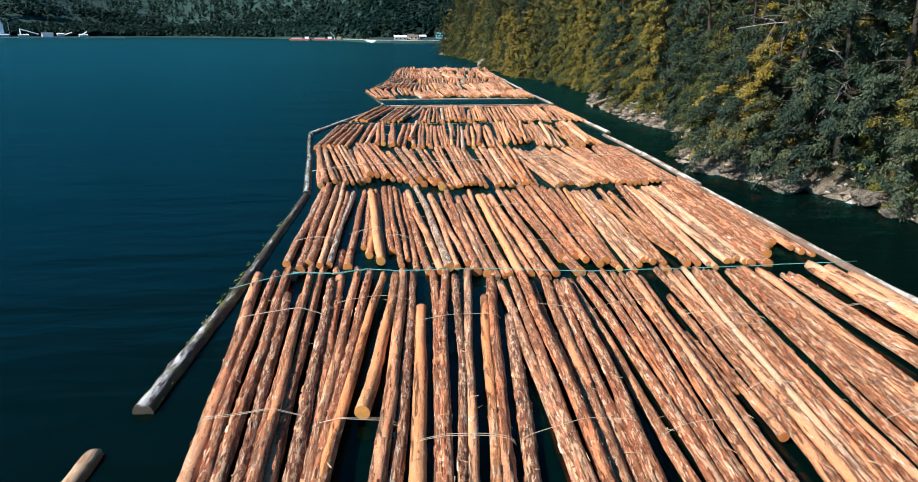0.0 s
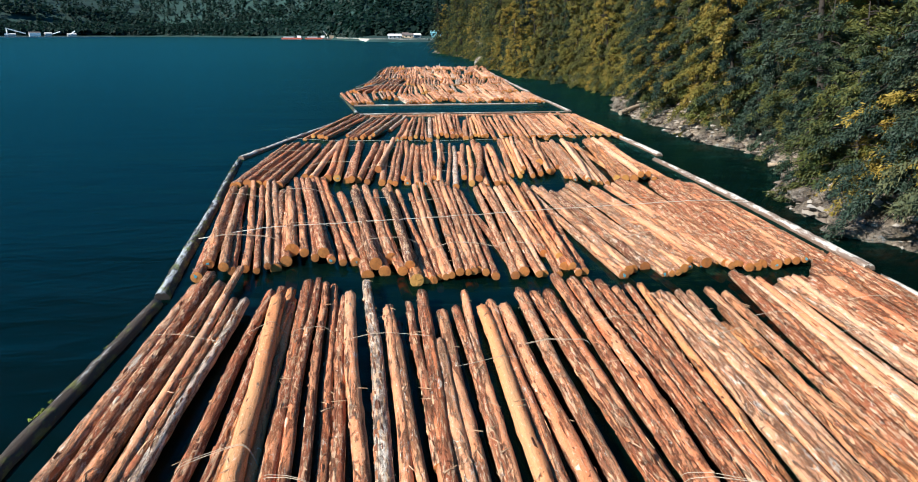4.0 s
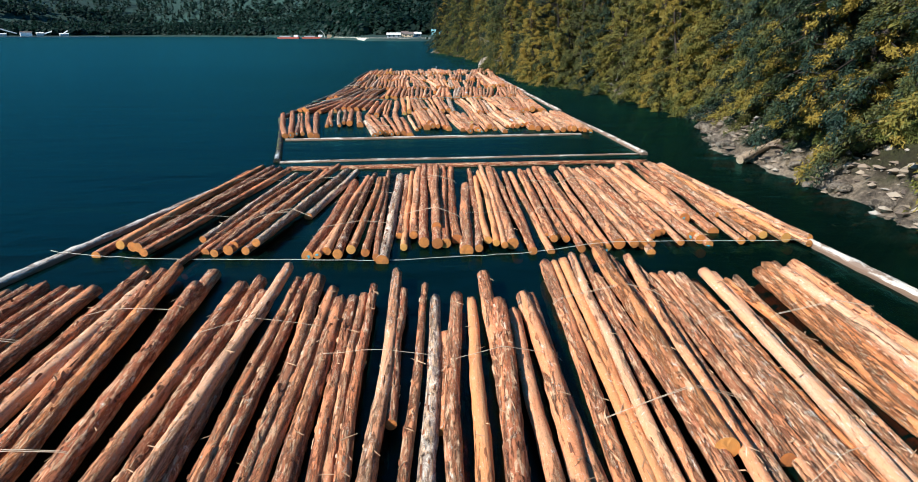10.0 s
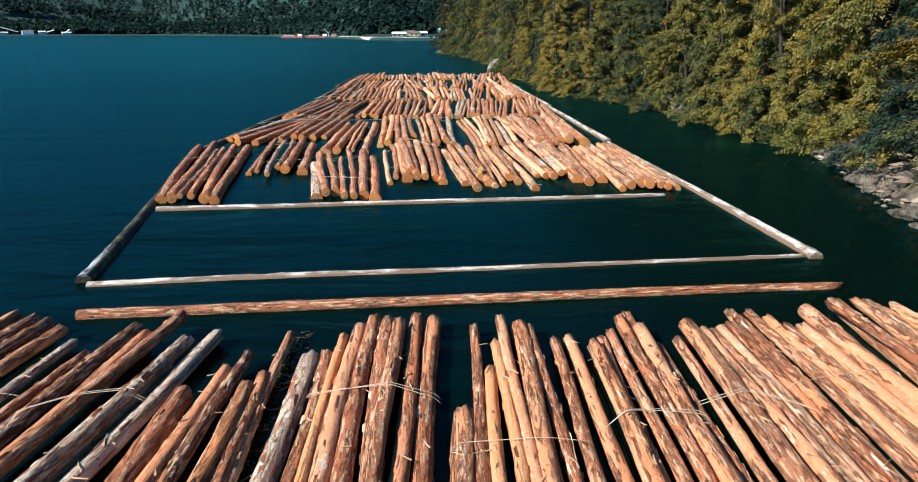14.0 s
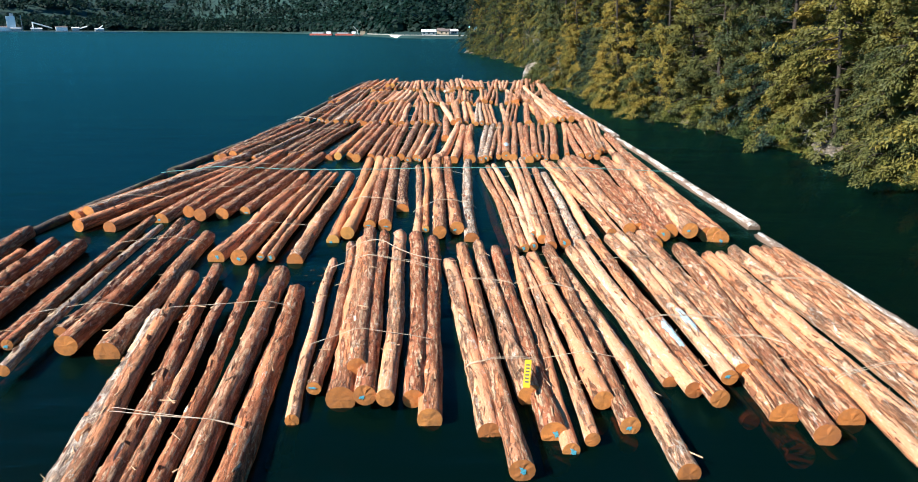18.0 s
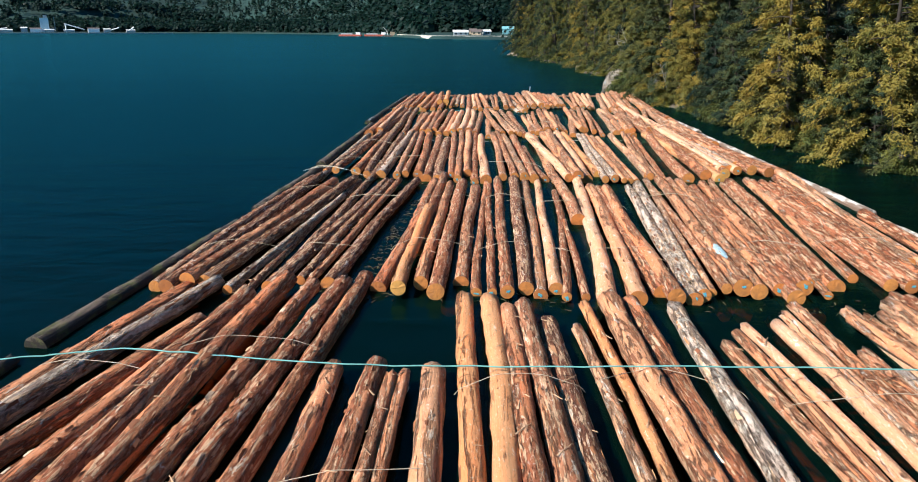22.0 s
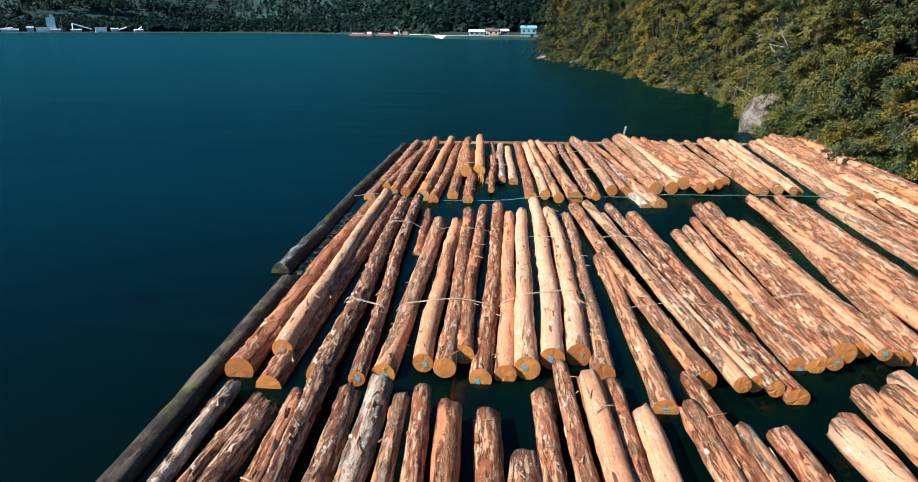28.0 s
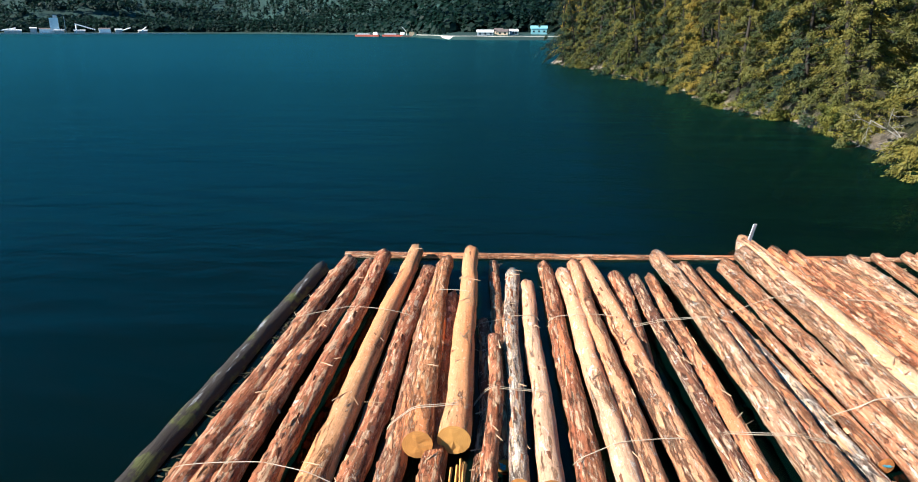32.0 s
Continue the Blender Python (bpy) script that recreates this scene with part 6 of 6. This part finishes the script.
def far_forest():
    """Distant crowns, each a rounded or pointed heap of small leaf clumps."""
    rng = np.random.default_rng(5)
    quads = []
    for _ in range(11000):
        a = rng.uniform(-47, 7)
        e = far_edge(a)
        k = abs(rng.normal(0, 1)) * 130 + 6 if rng.random() < 0.6 else rng.uniform(30, 620)
        if -12 < a < 0 and k < 30 or -4.5 < a < 4 and k < 62:
            continue
        base = np.array(polar(a, e + k, far_height(a, e + k) - 1))
        broad = noise.noise(Vector((a * 0.25, k * 0.01, 1.0))) + rng.normal(0, 0.25) > -0.05 and k < 280
        h = rng.uniform(8, 14) if broad else rng.uniform(13, 22)
        r = h * (rng.uniform(0.36, 0.5) if broad else rng.uniform(0.16, 0.22))
        n = 14
        az, up = rng.uniform(0, 6.283, n), rng.uniform(0.08, 1.0, n)
        out = np.sqrt(np.clip(1 - (2 * up - 1) ** 2, 0.05, 1)) if broad else (1.05 - up)
        c = base + np.stack([r * out * np.cos(az), r * out * np.sin(az), h * up], 1)
        s = r * rng.uniform(0.5, 0.85, n)[:, None]
        face = np.stack([np.cos(az), np.sin(az), 0.5 + 0.9 * up], 1) + rng.normal(0, 0.25, (n, 3))
        u = np.cross(face, rng.normal(0, 1, (n, 3)))
        u /= np.linalg.norm(u, axis=1)[:, None]
        w = np.cross(u, face)
        w /= np.linalg.norm(w, axis=1)[:, None]
        quads.append(np.stack([c - u * s, c - w * s * 0.8, c + u * s, c + w * s * 0.8], 1))
    me = quads_mesh("far_forest", np.concatenate(quads), HAZED_TREES)
    tagged(new("far_forest", me), "dense dark green forest on the far hillside", "forest", kind="stuff")


far_hills()
far_forest()


def box(size, at=(0, 0, 0), turn=0.0):
    """Vertices and faces of a block standing on its base centre."""
    x, y, z = size[0] / 2, size[1] / 2, size[2]
    c, s = math.cos(radians(turn)), math.sin(radians(turn))
    v = [(i * x * c - j * y * s + at[0], i * x * s + j * y * c + at[1], k * z + at[2]) for k in (0, 1) for i, j in ((-1, -1), (1, -1), (1, 1), (-1, 1))]
    return v, [(3, 2, 1, 0), (4, 5, 6, 7), (0, 1, 5, 4), (1, 2, 6, 5), (2, 3, 7, 6), (3, 0, 4, 7)]


def block(name, parent, size, at, material, turn=0.0, label=""):
    v, f = box(size, at, turn)
    return child(name, mesh_from(name, v, f, [material], False), parent, None, label)


def gable(name, parent, size, at, material, rise):
    """A pitched roof over a block of that size."""
    x, y = size[0] / 2 + 0.5, size[1] / 2 + 0.5
    v = [(-x, -y, 0), (x, -y, 0), (x, y, 0), (-x, y, 0), (-x, 0, rise), (x, 0, rise)]
    v = [(a + at[0], b + at[1], c + at[2]) for a, b, c in v]
    return child(name, mesh_from(name, v, [(0, 1, 5, 4), (2, 3, 4, 5), (0, 4, 3), (1, 2, 5), (3, 2, 1, 0)], [material], False), parent)


WHITE_WALL = plain_material("white_cladding", (0.74, 0.76, 0.76), 0.6, 0.12, 0.3)
GREY_WALL = plain_material("grey_cladding", (0.34, 0.37, 0.38), 0.6, 0.2, 0.3)
TAN_WALL = plain_material("tan_siding", (0.50, 0.38, 0.26), 0.7, 0.2, 0.3)
BLUE_WALL = plain_material("blue_cladding", (0.18, 0.42, 0.46), 0.6, 0.2, 0.3)
ROOF_PALE = plain_material("pale_metal_roof", (0.66, 0.66, 0.63), 0.5, 0.15, 0.3)
ROOF_DARK = plain_material("dark_roof", (0.14, 0.11, 0.10), 0.7, 0.2, 0.3)
DARK_GLASS = plain_material("dark_window", (0.02, 0.03, 0.035), 0.15, 0.1, 1.0, 0.5)
RED_HULL = plain_material("red_hull", (0.40, 0.09, 0.06), 0.6, 0.25, 0.3)


def mill():
    root = group_of("sawmill", pose(-633, 1105, 2.0, 0, 0, 33))
    block("silo_tower", root, (11, 10, 20), (0, 0, 0), WHITE_WALL, 0, "tall white tower")
    block("tower_cap", root, (5, 5, 4), (2, 0, 20), GREY_WALL)
    block("chimney", root, (0.9, 0.9, 22), (13, 6, 0), GREY_WALL)
    block("mast", root, (0.8, 0.8, 17), (-91, 0, 0), WHITE_WALL)
    for x, w, h, m in ((-82, 22, 4, GREY_WALL), (-70, 8, 6, WHITE_WALL), (-50, 20, 3, GREY_WALL), (-26, 8, 6, GREY_WALL), (-12, 14, 5, WHITE_WALL), (5, 12, 3.5, GREY_WALL), (30, 14, 3, GREY_WALL), (62, 15, 5.5, WHITE_WALL), (80, 9, 4.5, GREY_WALL), (112, 12, 3, GREY_WALL)):
        s = block("shed", root, (w, 9, h), (x, -4, 0), m)
        gable("shed_roof", s, (w, 9), (x, -4, h), ROOF_PALE if m is GREY_WALL else ROOF_DARK, 1.4)
    for a, b in (((25, -8, 12), (50, -8, 4)), ((26, -8, 12), (26, -8, 0)), ((84, -8, 3), (96, -8, 7)), ((108, -8, 2), (117, -8, 8)), ((-64, -8, 3), (-46, -8, 6))):
        v, f = tube([a, ((a[0] + b[0]) / 2 + 0.1, -8, (a[2] + b[2]) / 2), b], 0.8, 4)
        child("conveyor", mesh_from("conveyor", v, f, [WHITE_WALL], False), root, None, "sloping white conveyor")
    block("quay", root, (300, 10, 2.4), (20, -18, -3.0), GREY_WALL)
    tagged(root, "white sawmill with a tall tower and conveyors on the far shore", "sawmill")


def house(x, y, z, w, d, h, wall, roof, turn, words):
    root = group_of("house", pose(x, y, z - 0.5, 0, 0, turn))
    block("wall", root, (w, d, h), (0, 0, 0), wall)
    gable("roof", root, (w, d), (0, 0, h), roof, d * 0.28)
    for k in range(max(2, int(w / 4))):
        block("window", root, (1.4, 0.2, 1.2), (-w / 2 + 2 + k * (w - 4) / max(1, int(w / 4) - 1), -d / 2 - 0.06, h * 0.4), DARK_GLASS)
    tagged(root, words, "house", "houses behind the far beach")


def barge(x, y, turn):
    root = group_of("barge", pose(x, y, 0, 0, 0, turn))
    block("hull", root, (26, 7, 2.2), (0, 0, -0.3), RED_HULL, 0, "dull red steel hull")
    block("deck_house", root, (5, 4, 2.6), (9, 0, 1.9), WHITE_WALL)
    block("cargo", root, (13, 5, 1.4), (-4, 0, 1.9), GREY_WALL)
    tagged(root, "low red barge moored off the far shore", "barge")


def crane_boat(x, y):
    root = group_of("work_boat", pose(x, y, 0, 0, 0, 10))
    block("hull", root, (14, 5, 1.8), (0, 0, -0.3), ROOF_DARK)
    block("cabin", root, (5, 3.5, 3.4), (2, 0, 1.5), TAN_WALL)
    v, f = tube([(-3, 0, 1.5), (-4, 0, 6), (-8, 0, 10)], 0.35, 4)
    child("boom", mesh_from("boom", v, f, [ROOF_PALE], False), root)
    tagged(root, "small work boat with a raised crane boom", "boat")


mill()
for x, y, w, d, h, wall, roof, turn, words in (
    (-17, 690, 12, 7, 2.6, GREY_WALL, ROOF_PALE, 4, "long grey house with a pale metal roof"),
    (-3.5, 692, 8, 7, 2.8, TAN_WALL, ROOF_DARK, -8, "tan house with a dark roof near the beach"),
    (4.5, 697, 6, 6, 2.8, GREY_WALL, ROOF_PALE, 12, "small grey house with a pale roof"),
    (-7, 704, 6, 6, 3.2, TAN_WALL, ROOF_DARK, 0, "small tan house with a dark roof"),
    (24, 706, 12, 8, 4.5, BLUE_WALL, BLUE_WALL, 0, "blue clad building among trees behind the beach")):
    house(x, y, far_height(math.degrees(math.atan2(x, y - 60)), math.hypot(x, y - 60)), w, d, h, wall, roof, turn, words)
barge(-150, 905, -4)
barge(-122, 912, -2)
crane_boat(-98, 860)


def beach():
    degs = np.arange(-6.5, 5.6, 0.5)
    verts, faces = [], []
    for a in degs:
        e = far_edge(a)
        w = min(1.0, (a + 6.6) / 2.5) * 7 + 3 * noise.noise(Vector((a * 0.7, 0, 0)))
        verts += [polar(a, e - 4, -0.2), polar(a, e - 1, 0.2), polar(a, e + w, 2.6), polar(a, e + w + 6, 2.2)]
    for i in range(len(degs) - 1):
        faces += [(i * 4 + j, i * 4 + j + 1, i * 4 + j + 5, i * 4 + j + 4) for j in range(3)]
    tagged(new("far_beach", mesh_from("far_beach", verts, faces, [SAND])), "narrow pale sand beach on the far shore", "beach", kind="structure")


beach()


# ---- small things on the logs ----
def marker_board(x, y, z):
    root = group_of("marker_board", pose(x, y, z, 8, 6, 20))
    bm = bmesh.new()
    bmesh.ops.create_cube(bm, size=1)
    for v in bm.verts:
        v.co = Vector((v.co.x * 0.11, v.co.y * 0.03, (v.co.z + 0.5) * 0.55))
        v.co.x += 0.03 * v.co.z
    me = bpy.data.meshes.new("slat")
    bm.to_mesh(me)
    bm.free()
    me.materials.append(WHITE_WALL)
    child("slat", me, root)
    tagged(root, "short pale wooden slat standing on a log end", "marker")


def loose_band(points, seed):
    """A stiff sprung band end standing off the logs."""
    rng = np.random.default_rng(seed)
    pts = np.array(points, float)
    t = np.linspace(0, len(pts) - 1, 30)
    line = np.stack([np.interp(t, np.arange(len(pts)), pts[:, i]) for i in range(3)], 1)
    for _ in range(12):
        line[1:-1] = (line[:-2] + 2 * line[1:-1] + line[2:]) / 4
    v, f = tube(line, 0.010, 5)
    tagged(new("loose_band", mesh_from("loose_band", v, f, [WIRE])), "sprung loose end of a pale binding band", "band", "loose bands on the logs")


def splinter_fan(x, y, z, n, seed):
    """Long splinters torn from a log end."""
    rng = np.random.default_rng(seed)
    root = group_of("splintered_wood", pose(x, y, z))
    for _ in range(n):
        o = np.array([rng.normal(0, 0.06), 0.2, rng.normal(0, 0.04)])
        e = o + np.array([rng.normal(0, 0.07), -rng.uniform(0.6, 1.5), -rng.uniform(0.0, 0.25)])
        v, f = tube([o, (o + e) / 2 + rng.normal(0, 0.01, 3), e], 0.02, 4, [0.022, 0.016, 0.004])
        child("splinter", mesh_from("splinter", v, f, [END_FRESH], False), root)
    tagged(root, "pale splinters hanging from a broken log end", "splinters")


marker_board(7.16, 178.9, 0.42)
loose_band([(3.3, 106.2, 0.62), (3.7, 106.5, 0.78), (4.3, 106.3, 0.95), (4.7, 105.7, 0.85), (5.4, 105.3, 0.72), (6.0, 105.2, 0.68)], 1)
loose_band([(-2.0, 72.4, 0.55), (-1.2, 72.6, 0.75), (-0.4, 72.2, 0.5)], 2)
loose_band([(8.1, 17.3, 0.55), (8.8, 17.6, 0.72), (9.5, 17.5, 0.66), (10.0, 17.7, 0.60)], 3)
loose_band([(7.8, 14.0, 0.55), (8.4, 14.2, 0.75), (9.1, 14.1, 0.62)], 4)
loose_band([(9.2, 42.7, 0.6), (9.9, 43.1, 0.78), (10.6, 43.6, 0.62)], 5)
loose_band([(12.6, 43.7, 0.6), (13.2, 44.2, 0.78), (13.9, 44.5, 0.6)], 6)
loose_band([(-5.6, 137.5, 0.4), (-5.1, 137.3, 0.55), (-4.5, 137.0, 0.6), (-3.9, 136.8, 0.5)], 7)
splinter_fan(-0.82, 167.1, 0.42, 9, 1)
splinter_fan(3.9, 106.9, 0.55, 7, 2)


def tag_plate(x, y, z, tilt, turn):
    """A yellow plate with dark bars, lying along a log near its end."""
    root = group_of("yellow_tag", pose(x, y, z, tilt, 0, turn))
    block("plate", root, (0.12, 1.05, 0.012), (0, 0, 0), PAINT_YELLOW)
    for k in range(6):
        block("bar", root, (0.07, 0.05, 0.006), (0, -0.34 + 0.13 * k, 0.012), ROOF_DARK)
    tagged(root, "yellow tag with dark unreadable marks on a log", "tag")


tag_plate(7.72, 99.2, 0.52, 0, -8)
